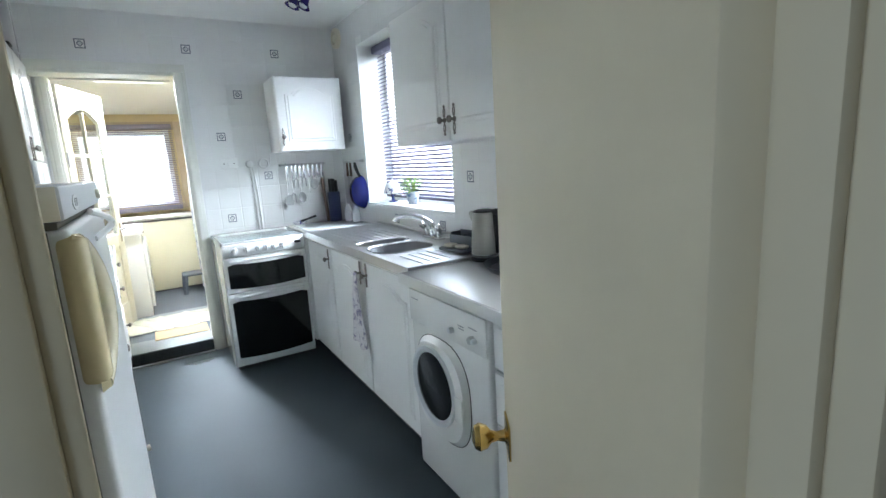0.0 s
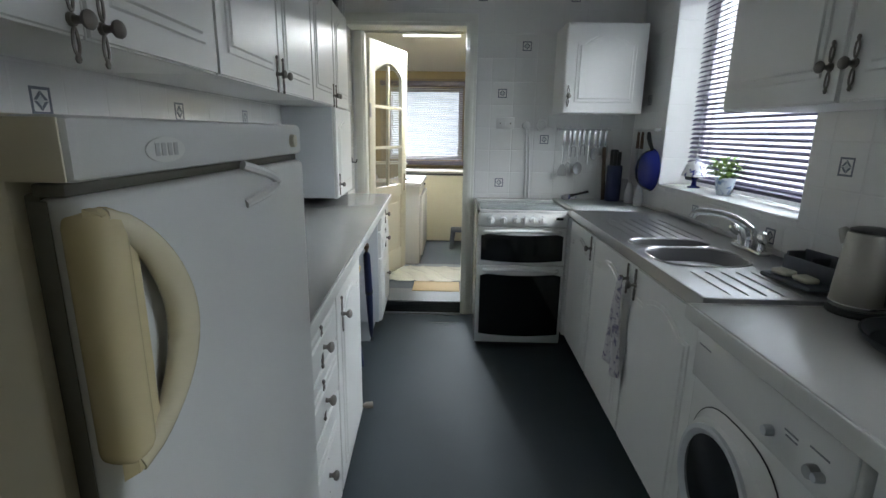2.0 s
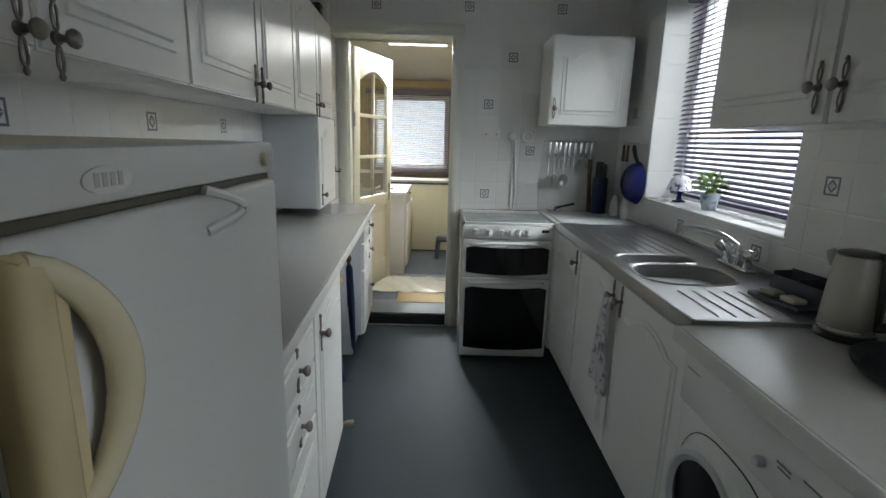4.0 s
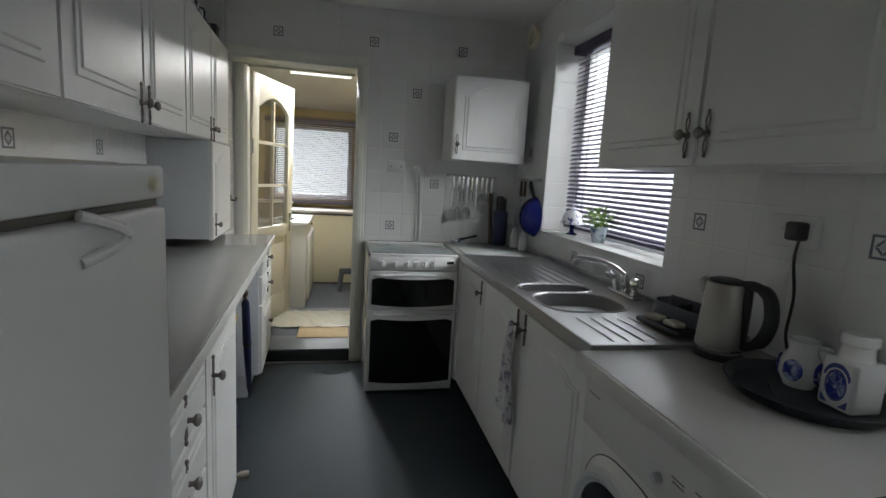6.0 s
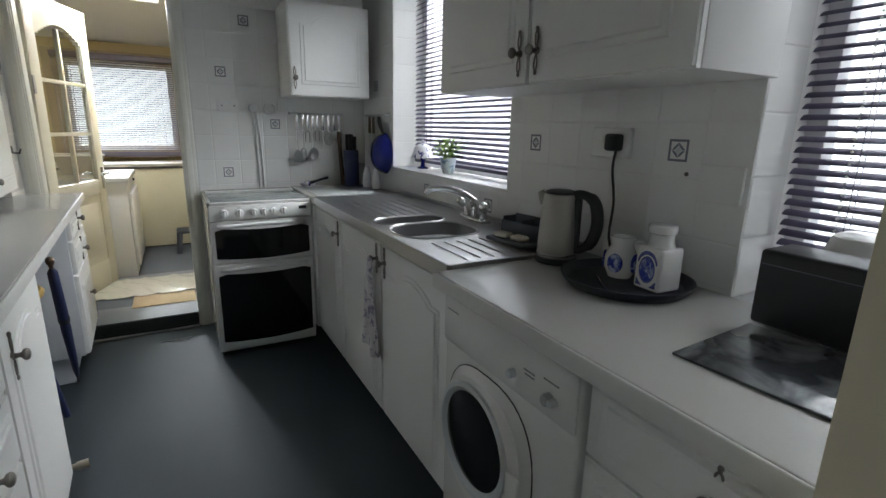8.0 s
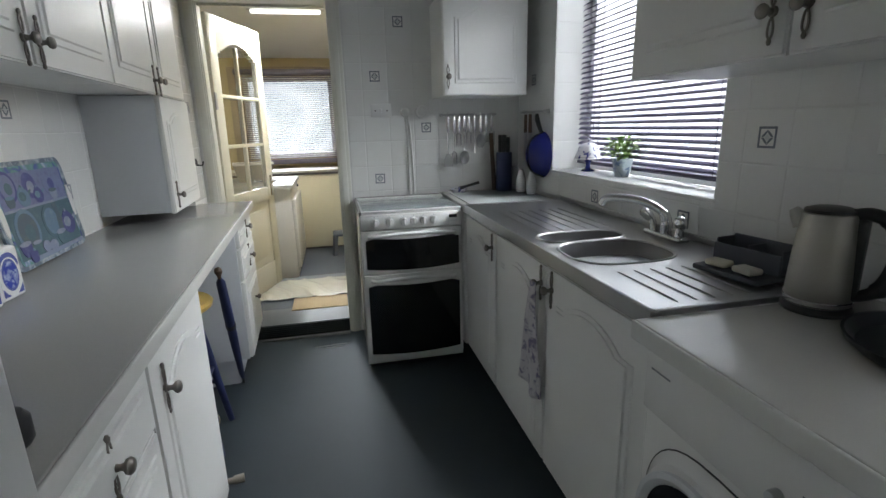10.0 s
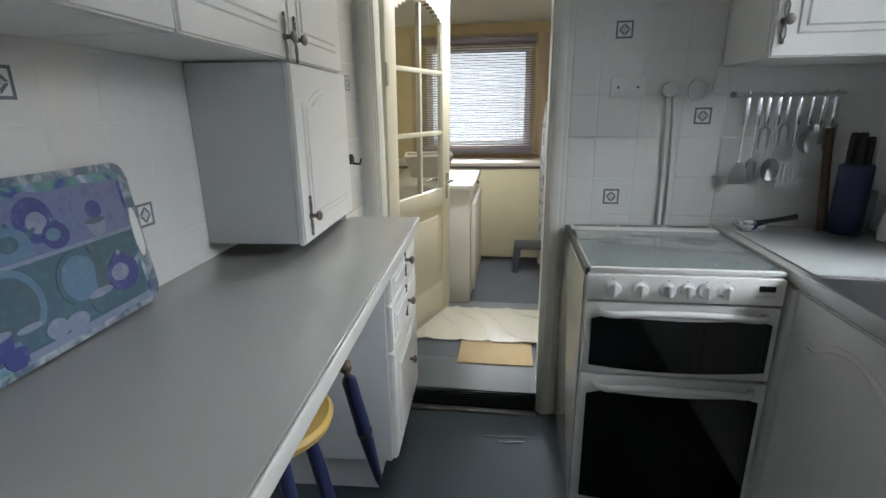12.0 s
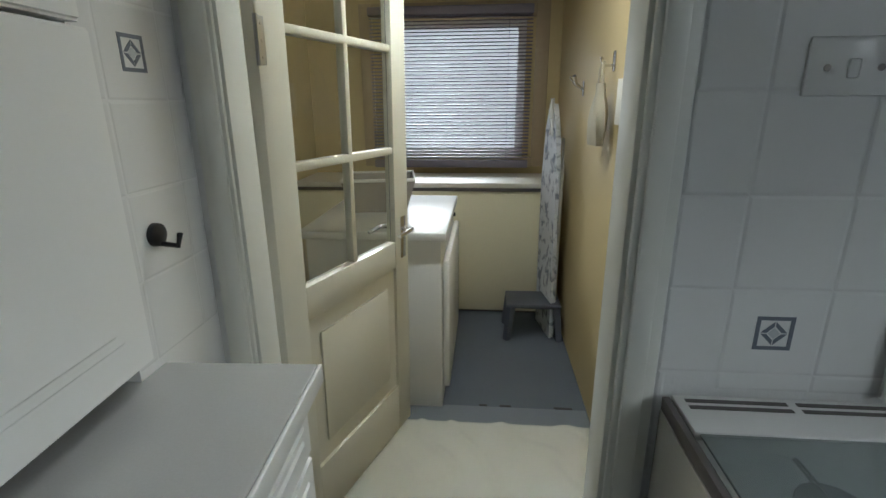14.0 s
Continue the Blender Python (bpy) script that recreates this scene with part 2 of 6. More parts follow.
def box(bm, a, b, bevel=0.0, seg=2, slot=0):
    x0, y0, z0 = a
    x1, y1, z1 = b
    vs = [bm.verts.new((x, y, z)) for x in (x0, x1) for y in (y0, y1) for z in (z0, z1)]
    idx = [(0, 1, 3, 2), (4, 6, 7, 5), (0, 4, 5, 1), (2, 3, 7, 6), (0, 2, 6, 4), (1, 5, 7, 3)]
    fs = [bm.faces.new([vs[i] for i in f]) for f in idx]
    for f in fs:
        f.material_index = slot
    if bevel:
        es = list({e for f in fs for e in f.edges})
        r = bmesh.ops.bevel(bm, geom=es, offset=bevel, segments=seg, affect="EDGES", profile=0.5)
        for f in r["faces"]:
            f.material_index = slot
    return bm


def lathe(bm, profile, center=(0, 0, 0), n=24, m=None, slot=0, sx=1.0, sy=1.0):
    """Turns (radius, height) pairs about z."""
    rings = []
    for r, z in profile:
        ring = []
        for i in range(n):
            a = 2 * math.pi * i / n
            v = Vector((r * math.cos(a) * sx, r * math.sin(a) * sy, z))
            v = (m @ v) if m else v
            ring.append(bm.verts.new(v + Vector(center)))
        rings.append(ring)
    for k in range(len(rings) - 1):
        for i in range(n):
            f = bm.faces.new([rings[k][i], rings[k][(i + 1) % n], rings[k + 1][(i + 1) % n], rings[k + 1][i]])
            f.material_index = slot
    for ring, (r, z) in ((rings[0], profile[0]), (rings[-1], profile[-1])):
        if r > 1e-4:
            f = bm.faces.new(ring)
            f.material_index = slot
    return bm


def tube(bm, pts, r, n=10, closed=False, slot=0):
    """A round bar along a line of points; r may be one radius or one per point."""
    pts = [Vector(p) for p in pts]
    rad = r if isinstance(r, (list, tuple)) else [r] * len(pts)
    rings = []
    ref = Vector((0.13, 0.31, 0.94))
    for i, p in enumerate(pts):
        if closed:
            d = pts[(i + 1) % len(pts)] - pts[i - 1]
        else:
            d = pts[min(i + 1, len(pts) - 1)] - pts[max(i - 1, 0)]
        d.normalize()
        if abs(d.dot(ref)) > 0.98:
            ref = Vector((0.9, 0.3, 0.1))
        s = d.cross(ref).normalized()
        u = s.cross(d).normalized()
        rings.append([bm.verts.new(p + rad[i] * (math.cos(2 * math.pi * k / n) * s + math.sin(2 * math.pi * k / n) * u)) for k in range(n)])
    m = len(rings)
    for i in range(m if closed else m - 1):
        a, b = rings[i], rings[(i + 1) % m]
        for k in range(n):
            f = bm.faces.new([a[k], a[(k + 1) % n], b[(k + 1) % n], b[k]])
            f.material_index = slot
    if not closed:
        for ring in (rings[0], rings[-1]):
            bm.faces.new(ring).material_index = slot
    return bm


def curve(*ctrl, n=8):
    """A smooth line through points."""
    p = [Vector(c) for c in ctrl]
    p = [2 * p[0] - p[1]] + p + [2 * p[-1] - p[-2]]
    out = []
    for i in range(1, len(p) - 2):
        for k in range(n):
            t = k / n
            out.append(0.5 * (2 * p[i] + (p[i + 1] - p[i - 1]) * t + (2 * p[i - 1] - 5 * p[i] + 4 * p[i + 1] - p[i + 2]) * t * t
                              + (3 * p[i] - p[i - 1] - 3 * p[i + 1] + p[i + 2]) * t ** 3))
    out.append(p[-2])
    return out


def slab(bm, outline, depth, m, bevel=0.0, slot=0):
    """A flat outline of (a, z) pairs, raised by depth along n; m carries (n, a, z) into place."""
    low = [bm.verts.new(m @ Vector((0, a, z))) for a, z in outline]
    if bevel:
        ca = sum(a for a, z in outline) / len(outline)
        cz = sum(z for a, z in outline) / len(outline)
        wa = max(abs(a - ca) for a, z in outline)
        wz = max(abs(z - cz) for a, z in outline)
        top = [bm.verts.new(m @ Vector((depth, ca + (a - ca) * (1 - bevel / wa), cz + (z - cz) * (1 - bevel / wz)))) for a, z in outline]
    else:
        top = [bm.verts.new(m @ Vector((depth, a, z))) for a, z in outline]
    k = len(outline)
    fs = [bm.faces.new(top), bm.faces.new(low[::-1])]
    for i in range(k):
        fs.append(bm.faces.new([low[i], low[(i + 1) % k], top[(i + 1) % k], top[i]]))
    for f in fs:
        f.material_index = slot
    return bm


def arched(a0, a1, z0, z1, rise, n=14):
    """A rectangle whose top swells into an ogee arch with shoulders."""
    w = a1 - a0
    pts = [(a0, z0), (a1, z0), (a1, z1 - rise)]
    sh = 0.13 * w
    pts.append((a1 - sh, z1 - rise))
    for i in range(1, n):
        t = i / n
        a = a1 - sh - (w - 2 * sh) * t
        pts.append((a, z1 - rise + rise * math.sin(math.pi * t) ** 0.8))
    pts += [(a0 + sh, z1 - rise), (a0, z1 - rise)]
    return pts


def rect(a0, a1, z0, z1):
    return [(a0, z0), (a1, z0), (a1, z1), (a0, z1)]


# a unit's face: n points off the face, a runs along it
def face_l(n0):
    return Matrix.Translation((n0, 0, 0))


def face_r(n0):
    return Matrix.Translation((n0, 0, 0)) @ Matrix.Rotation(math.pi, 4, "Z")


def face_b(n0):
    return Matrix.Translation((0, n0, 0)) @ Matrix.Rotation(-math.pi / 2, 4, "Z")


def handle_mesh(m, a, z):
    """A pewter back plate of two open loops, with a turned knob."""
    bm = B()
    for s in (1, -1):
        loop = [(0.004, a + 0.0065 * math.sin(t) * (1 - 0.25 * math.cos(t)), z + s * (0.031 - 0.02 * math.cos(t))) for t in [2 * math.pi * i / 14 for i in range(14)]]
        tube(bm, [m @ Vector(p) for p in loop], 0.0026, 6, closed=True)
        tube(bm, [m @ Vector(p) for p in [(0.004, a, z + s * 0.050), (0.004, a, z + s * 0.058), (0.004, a, z + s * 0.064)]], [0.003, 0.0052, 0.0025], 8)
    tube(bm, [m @ Vector(p) for p in [(0.0, a, z), (0.006, a, z), (0.007, a, z)]], [0.011, 0.010, 0.006], 12)
    prof = [(0.005, 0.0075), (0.016, 0.0058), (0.020, 0.0075), (0.024, 0.0135), (0.030, 0.0155), (0.035, 0.0125), (0.0375, 0.006)]
    tube(bm, [m @ Vector((n, a, z)) for n, r in prof], [r for n, r in prof], 14)
    return bm


def unit_door(parent, face, n0, a0, a1, z0, z1, knob=None, arch=0.05, name="door"):
    """A white moulded door or drawer front with a raised field; knob at (a, z)."""
    m = face(n0)
    bm = B()
    g = 0.002
    slab(bm, rect(a0 + g, a1 - g, z0 + g, z1 - g), 0.014, m)
    slab(bm, rect(a0 + g, a1 - g, z0 + g, z1 - g), 0.019, m @ Matrix.Translation((0.001, 0, 0)), bevel=0.005)
    d = part(name, bm, M_unit, parent)
    bm = B()
    mg = min(0.065, 0.28 * (z1 - z0))
    small = (z1 - z0) < 0.3
    if arch and not small:
        out = arched(a0 + mg, a1 - mg, z0 + mg, z1 - mg, arch)
        inn = arched(a0 + mg + 0.016, a1 - mg - 0.016, z0 + mg + 0.016, z1 - mg - 0.014, arch * 0.95)
    else:
        mg = 0.035 if small else mg
        out = rect(a0 + mg, a1 - mg, z0 + mg, z1 - mg)
        inn = rect(a0 + mg + 0.013, a1 - mg - 0.013, z0 + mg + 0.013, z1 - mg - 0.013)
    slab(bm, out, 0.005, m @ Matrix.Translation((0.019, 0, 0)), bevel=0.005)
    slab(bm, inn, 0.009, m @ Matrix.Translation((0.0195, 0, 0)), bevel=0.010)
    part("panel", bm, M_unit, d)
    if knob:
        part("handle", handle_mesh(m @ Matrix.Translation((0.0205, 0, 0)), *knob), M_pewter, d, "pewter knob on a looped back plate")
    return d

# ---- structure ----
CEIL = 2.45
RW = 1.505          # right wall
BW = 4.22           # back wall
UF = 0.09           # utility floor
DX0, DX1, DZ = -0.405, 0.325, 2.05   # doorway in the back wall
W1 = (2.465, 3.69, 1.07, 2.21)       # first window: y0, y1, z0, z1
W2 = (0.45, 1.475, 0.90, 2.05)       # second window


def structure(name, bm, material, label, category="wall"):
    return solo(name, bm, material, label, category, kind="structure")


bm = box(B(), (-1.6, -1.5, -0.12), (2.2, 4.235, 0.0))
structure("floor", bm, M_vinyl, "worn dark blue-grey vinyl kitchen floor", "floor")
bm = box(B(), (-1.6, -1.5, CEIL), (2.2, 4.5, CEIL + 0.1))
structure("ceiling", bm, M_ceiling, "plain white painted kitchen ceiling", "ceiling")

# right wall with two window openings
bm = B()
T = 0.27
for a, b in [((RW, -1.5, -0.1), (RW + T, W2[0], CEIL)), ((RW, W2[0], -0.1), (RW + T, W2[1], W2[2] - 0.01)), ((RW, W2[0], W2[3]), (RW + T, W2[1], CEIL)),
             ((RW, W2[1], -0.1), (RW + T, W1[0], CEIL)), ((RW, W1[0], -0.1), (RW + T, W1[1], W1[2] - 0.01)), ((RW, W1[0], W1[3]), (RW + T, W1[1], CEIL)),
             ((RW, W1[1], -0.1), (RW + T, BW + 0.28, CEIL))]:
    box(bm, a, b)
wall_right = structure("wall_east", bm, M_grout, "white tiled kitchen wall with two windows")
# back wall with the doorway
bm = B()
for a, b in [((-1.2, BW + 0.19, -0.1), (DX0 - 0.03, BW + 0.28, CEIL)), ((-1.2, BW - 0.07, -0.1), (-0.495, BW + 0.1895, CEIL)), ((-0.495, BW, DZ + 0.03), (DX0 - 0.03, BW + 0.1895, CEIL)), ((DX1 + 0.03, BW, -0.1), (RW, BW + 0.09, CEIL)), ((DX0 - 0.03, BW, DZ + 0.03), (DX1 + 0.03, BW + 0.28, CEIL))]:
    box(bm, a, b)
wall_back = structure("wall_north", bm, M_grout, "white tiled kitchen wall round a doorway")
# left wall, three degrees off square
bm = box(B(), (-0.2, -3.4, -0.1), (0.0, 0.0, CEIL))
wall_left = structure("wall_west", bm, M_grout, "white tiled kitchen wall behind the long worktop")
wall_left.matrix_world = LEFT
# partition beside the refrigerator and the wall on the hinge side of the entry door
bm = B()
box(bm, (-0.75, 0.80, 0), (-0.034, 0.865, CEIL), 0.004)
structure("wall_partition", bm, M_entry, "cream painted end of a thin partition wall")
bm = B()
box(bm, (-0.10, 0.785, 0), (-0.047, 0.80, 2.1), 0.004)
box(bm, (-0.047, 0.792, 0), (-0.024, 0.80, 2.1), 0.003)
structure("trim_partition", bm, M_entry, "cream painted moulding on the partition end", "trim")
bm = B()
box(bm, (0.30, 0.236, 0), (RW, 0.25, CEIL))
structure("wall_south", bm, M_wall, "plain painted wall beside the entry door")
bm = B()
box(bm, (0.25, 0.2505, 0), (0.262, 0.272, 2.1), 0.003)
box(bm, (0.262, 0.2365, 0), (0.2995, 0.262, 2.1), 0.003)
structure("trim_entry", bm, M_entry, "cream gloss painted door jamb and architrave", "trim")
# west side leaves an invented opening for the added lamp; cream helps bounce
bm = B()
box(bm, (-1.6, -1.55, 0), (2.2, -1.5, CEIL))
box(bm, (-1.65, -1.5, 0), (-1.6, -0.7, CEIL))
box(bm, (-1.65, 0.2, 0), (-1.6, 0.86, CEIL))
box(bm, (-1.65, -0.7, 0), (-1.6, 0.2, 1.2))
box(bm, (-1.65, -0.7, 2.2), (-1.6, 0.2, CEIL))
box(bm, (RW + 0.01, -1.5, 0), (RW + 0.05, 0.1, CEIL))
box(bm, (0.302, 0.10, 0), (0.32, 0.2355, CEIL), slot=1)
box(bm, (0.32, 0.10, 0), (RW, 0.2354, CEIL), slot=1)
box(bm, (-1.6, 0.86, 0), (-0.75, 0.90, CEIL))
structure("wall_hall", bm, [M_hall, M_hall_dark], "hallway walls, cream and dark brown")

# door lining, stop and architrave of the utility doorway
bm = B()
box(bm, (DX0 - 0.028, BW + 0.188, 0), (DX0, BW + 0.285, DZ + 0.028), 0.003)
box(bm, (DX1, BW - 0.002, 0), (DX1 + 0.028, BW + 0.097, DZ + 0.028), 0.003)
box(bm, (-0.494, BW - 0.001, DZ), (DX1, BW + 0.187, DZ + 0.028), 0.003)
box(bm, (DX0, BW + 0.188, DZ), (DX1, BW + 0.284, DZ + 0.028), 0.003)
structure("door_lining", bm, M_jamb, "off-white gloss painted door lining", "door frame")
bm = B()
for x0, x1, d in [(DX0 - 0.07, DX0 - 0.006, 0.014), (DX1 + 0.008, DX1 + 0.075, 0.014), (DX0 - 0.05, DX0 - 0.015, 0.021), (DX1 + 0.02, DX1 + 0.055, 0.021)]:
    yb = BW + 0.19 if x0 < 0 else BW
    box(bm, (x0, yb - d, 0), (x1, yb - 0.003, DZ + 0.02), 0.004)
box(bm, (DX0 - 0.09, BW - 0.0135, DZ + 0.021), (DX1 + 0.075, BW - 0.0035, DZ + 0.075), 0.004)
structure("trim_door", bm, M_jamb, "off-white gloss moulded architrave round the doorway", "trim")
bm = B()
box(bm, (DX0, BW + 0.20, DZ - 0.014), (DX1 - 0.014, BW + 0.235, DZ), 0.002)
structure("door_stop", bm, M_jamb, "narrow painted door stop strip", "trim")

# utility room shell
UX0, UX1, UY0, UY1 = -1.05, 0.56, BW + 0.28, 6.72
bm = box(B(), (-1.2, BW + 0.015, -0.1), (0.8, 6.95, UF))
structure("floor_utility", bm, M_carpet, "thin grey carpet on the raised utility floor", "floor")
bm = box(B(), (DX0 + 0.001, BW + 0.012, UF), (DX1 - 0.001, 4.52, UF + 0.004), 0.001)
structure("step_tread", bm, M_tread, "grey lino tread of the doorway step", "step")
bm = B()
box(bm, (DX0 + 0.001, BW + 0.0, 0.0), (DX1 - 0.001, BW + 0.0145, UF + 0.004), 0.002)
for i in range(6):
    box(bm, (DX0 + 0.004, BW - 0.006, 0.014 + i * 0.013), (DX1 - 0.004, BW + 0.001, 0.022 + i * 0.013), 0.002)
structure("step_nosing", bm, M_nosing, "dark ribbed rubber step nosing", "step")
bm = B()
box(bm, (DX0, BW - 0.045, 0.0), (DX1, BW - 0.012, 0.012), 0.004)
# two thin ridges for the lifted tear in the vinyl
for yy, xa, xb in ((4.022, 0.10, 0.31), (3.99, 0.16, 0.27)):
    tube(bm, curve((xa, yy, 0.0), (xa + 0.3 * (xb - xa), yy - 0.006, 0.0035), (xa + 0.7 * (xb - xa), yy + 0.002, 0.0035), (xb, yy + 0.008, 0.0)), 0.0025, 6)
structure("threshold_strip", bm, mat("edging_strip", (0.24, 0.25, 0.25), 0.45, grain=0.1, stain=0.2), "grey floor edging strip before the step, with lifted vinyl ridges", "trim")
bm = box(B(), (UX1, BW + 0.0905, 0), (UX1 + 0.1, 6.95, 2.5))
structure("wall_utility_east", bm, M_ochre, "glossy ochre yellow utility wall")
bm = box(B(), (UX0 - 0.1, UY0, 0), (UX0, 6.95, 2.5))
structure("wall_utility_west", bm, M_ochre, "glossy ochre yellow utility wall")
UW = (-0.57, 0.345, 1.03, 1.87)
UB = (-0.63, 0.375, 0.965, 1.93)
bm = B()
for a, b in [((UX0, UY1, 0), (UW[0], UY1 + 0.12, 2.4)), ((UW[1], UY1, 0), (UX1, UY1 + 0.12, 2.4)), ((UW[0], UY1, 0), (UW[1], UY1 + 0.12, UW[2])), ((UW[0], UY1, UW[3]), (UW[1], UY1 + 0.12, 2.4))]:
    box(bm, a, b)
structure("wall_utility_north", bm, M_ochre, "ochre yellow utility wall round a window")
bm = B()
vs = [(UX0 - 0.1, UY0, 2.30), (UX1 + 0.1, UY0, 2.30), (UX1 + 0.1, 6.95, 2.02), (UX0 - 0.1, 6.95, 2.02)]
lo = [bm.verts.new(v) for v in vs]
hi = [bm.verts.new((x, y, z + 0.06)) for x, y, z in vs]
bm.faces.new(lo), bm.faces.new(hi)
for i in range(4):
    bm.faces.new([lo[i], lo[(i + 1) % 4], hi[(i + 1) % 4], hi[i]])
structure("ceiling_utility", bm, M_ceiling, "sloping white utility ceiling", "ceiling")


def window(name, y0, y1, z0, z1, x, bars, m=ID):
    """A white framed window in the plane x, with panes."""
    w = thing(name, (x, (y0 + y1) / 2, z0), "white framed window with clear panes", "window", kind="structure", at=m)
    bm = B()
    f = 0.05
    box(bm, (x, y0, z0), (x + 0.06, y0 + f, z1), 0.004)
    box(bm, (x, y1 - f, z0), (x + 0.06, y1, z1), 0.004)
    box(bm, (x + 0.001, y0 + f, z0), (x + 0.059, y1 - f, z0 + f), 0.004)
    box(bm, (x + 0.001, y0 + f, z1 - f), (x + 0.059, y1 - f, z1), 0.004)
    for t in bars:
        yb = y0 + (y1 - y0) * t
        box(bm, (x + 0.004, yb - 0.03, z0 + f), (x + 0.056, yb + 0.03, z1 - f), 0.004)
    part("window_frame", bm, M_upvc, w)
    edges = [0] + list(bars) + [1]
    for k in range(len(edges) - 1):
        a = y0 + (y1 - y0) * edges[k] + f * 0.8
        b = y0 + (y1 - y0) * edges[k + 1] - f * 0.8
        p = part("pane", box(B(), (x + 0.026, a, z0 + f * 0.8), (x + 0.032, b, z1 - f * 0.8)), M_pane, w)
        p.visible_shadow = False
    return w


window("window_1", W1[0], W1[1], W1[2], W1[3], RW + 0.20, [])
window("window_2", W2[0], W2[1], W2[2], W2[3], RW + 0.20, [])
TO_Y = pose(0, UY1, 0, 0, 0, 90)   # window plane x -> world y
window("window_3", -UW[1], -UW[0], UW[2], UW[3], 0.04, [], TO_Y)
bm = box(B(), (RW - 0.012, W1[0] - 0.01, W1[2] - 0.012), (RW + 0.2, W1[1], W1[2]), 0.004)
structure("window_sill_1", bm, M_china, "white tiled window sill", "sill")
bm = box(B(), (RW - 0.002, W2[0], W2[2] - 0.012), (RW + 0.2, W2[1], W2[2] + 0.006), 0.003)
structure("window_sill_2", bm, M_china, "white tiled window sill level with the worktop", "sill")
bm = B()
box(bm, (-0.70, UY1 - 0.03, UW[2] - 0.06), (-0.62, UY1 - 0.002, UW[3] + 0.09), 0.004)
box(bm, (0.40, UY1 - 0.03, UW[2] - 0.06), (0.48, UY1 - 0.002, UW[3] + 0.09), 0.004)
box(bm, (-0.62, UY1 - 0.029, UW[3]), (0.40, UY1 - 0.002, UW[3] + 0.09), 0.004)
box(bm, (-0.62, UY1 - 0.05, UW[2] - 0.06), (0.40, UY1 - 0.002, UW[2]), 0.004)
structure("window_trim", bm, M_ochre_trim, "ochre brown window surround", "trim")
# bright overcast sky outside the windows
bm = box(B(), (4.0, -3, -1), (4.02, 8, 5))
structure("backdrop_east", bm, M_sky, "bright white overcast sky", "sky")
bm = box(B(), (-7, 13.4, -3), (7, 13.42, 9))
structure("backdrop_north", bm, M_sky, "bright white overcast sky", "sky")


def blind(y0, y1, z0, z1, x, pitch, tilt, width, material, label, m=ID, cord=True, stack=0.018):
    """A venetian blind hanging in the plane x."""
    b = thing("venetian_blind", (x, (y0 + y1) / 2, z0), label, "blind", at=m)
    part("head_rail", box(B(), (x - 0.05, y0, z1 - 0.05), (x + 0.03, y1, z1), 0.006), material, b)
    part("bottom_rail", box(B(), (x - 0.013, y0, z0), (x + 0.013, y1, z0 + stack), 0.004), material, b)
    dx, dz = 0.5 * width * math.cos(tilt), 0.5 * width * math.sin(tilt)
    k = int((z1 - 0.044 - z0 - stack) / pitch)
    bm = B()
    sec = [(-1.0, -0.0012), (-0.5, 0.0012), (0.0, 0.002), (0.5, 0.0012), (1.0, -0.0012)]
    rows = [[bm.verts.new((s * dx, yy, s * dz + h)) for s, h in sec] for yy in (y0, y1)]
    low = [[bm.verts.new((s * dx, yy, s * dz + h - 0.0009)) for s, h in sec] for yy in (y0, y1)]
    for g in (rows, low):
        for i in range(4):
            bm.faces.new([g[0][i], g[0][i + 1], g[1][i + 1], g[1][i]])
    for i in (0, 4):
        bm.faces.new([rows[0][i], rows[1][i], low[1][i], low[0][i]])
    for j in (0, 1):
        for i in range(4):
            bm.faces.new([rows[j][i], rows[j][i + 1], low[j][i + 1], low[j][i]])
    bmesh.ops.recalc_face_normals(bm, faces=bm.faces[:])
    me = bpy.data.meshes.new("slat")
    bm.to_mesh(me)
    bm.free()
    me.materials.append(material)
    base = BASE[b.name]
    for i in range(k):
        o = new("slat", me)
        o.parent = b
        o.location = (0, -base.y, z0 + stack + 0.017 + i * pitch - base.z)
        o.rotation_euler = (0, radians(random.uniform(-1.5, 1.5)), 0)
    for t in (0.14, 0.86):
        yy = y0 + (y1 - y0) * t
        for dx0 in (-0.014, 0.014):
            part("ladder_cord", tube(B(), [(x + dx0, yy, z0 + 0.01), (x + dx0, yy, z1 - 0.02)], 0.0012, 5), material, b)
    if cord:
        bm = B()
        yy = y1 - 0.13 * (y1 - y0)
        for i in range(int((z1 - z0 - 0.1) / 0.014)):
            lathe(bm, [(0.0, -0.004), (0.004, 0), (0.0, 0.004)], (x - 0.032, yy, z1 - 0.06 - i * 0.014), 6)
        part("bead_chain", bm, M_china, b, "white bead chain")
    return b


blind(W1[0] + 0.01, W1[1] - 0.015, W1[2] + 0.03, W1[3] - 0.01, RW + 0.155, 0.0262, radians(33), 0.0265, M_slat, "dark purple venetian blind lowered over the window")
blind(W2[0] + 0.01, W2[1] - 0.012, W2[2] + 0.11, W2[3] - 0.01, RW + 0.155, 0.0262, radians(30), 0.0265, M_slat, "dark purple venetian blind half open in the window")
blind(-UB[1], -UB[0], UB[2], UB[3], -0.055, 0.0205, radians(22), 0.0225, M_slat_ut, "mauve venetian blind lowered over the utility window", TO_Y, False, 0.05)


# ---- kitchen: left-hand run, in the left wall's own axes ----
def v(y):
    return y - BW


# long worktop
wt = thing("worktop", (0.3, v(2.9), 0.872), "long grey laminate worktop with a paler front edge", "worktop", at=LEFT)
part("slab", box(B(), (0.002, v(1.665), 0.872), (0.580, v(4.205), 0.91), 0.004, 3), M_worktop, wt)
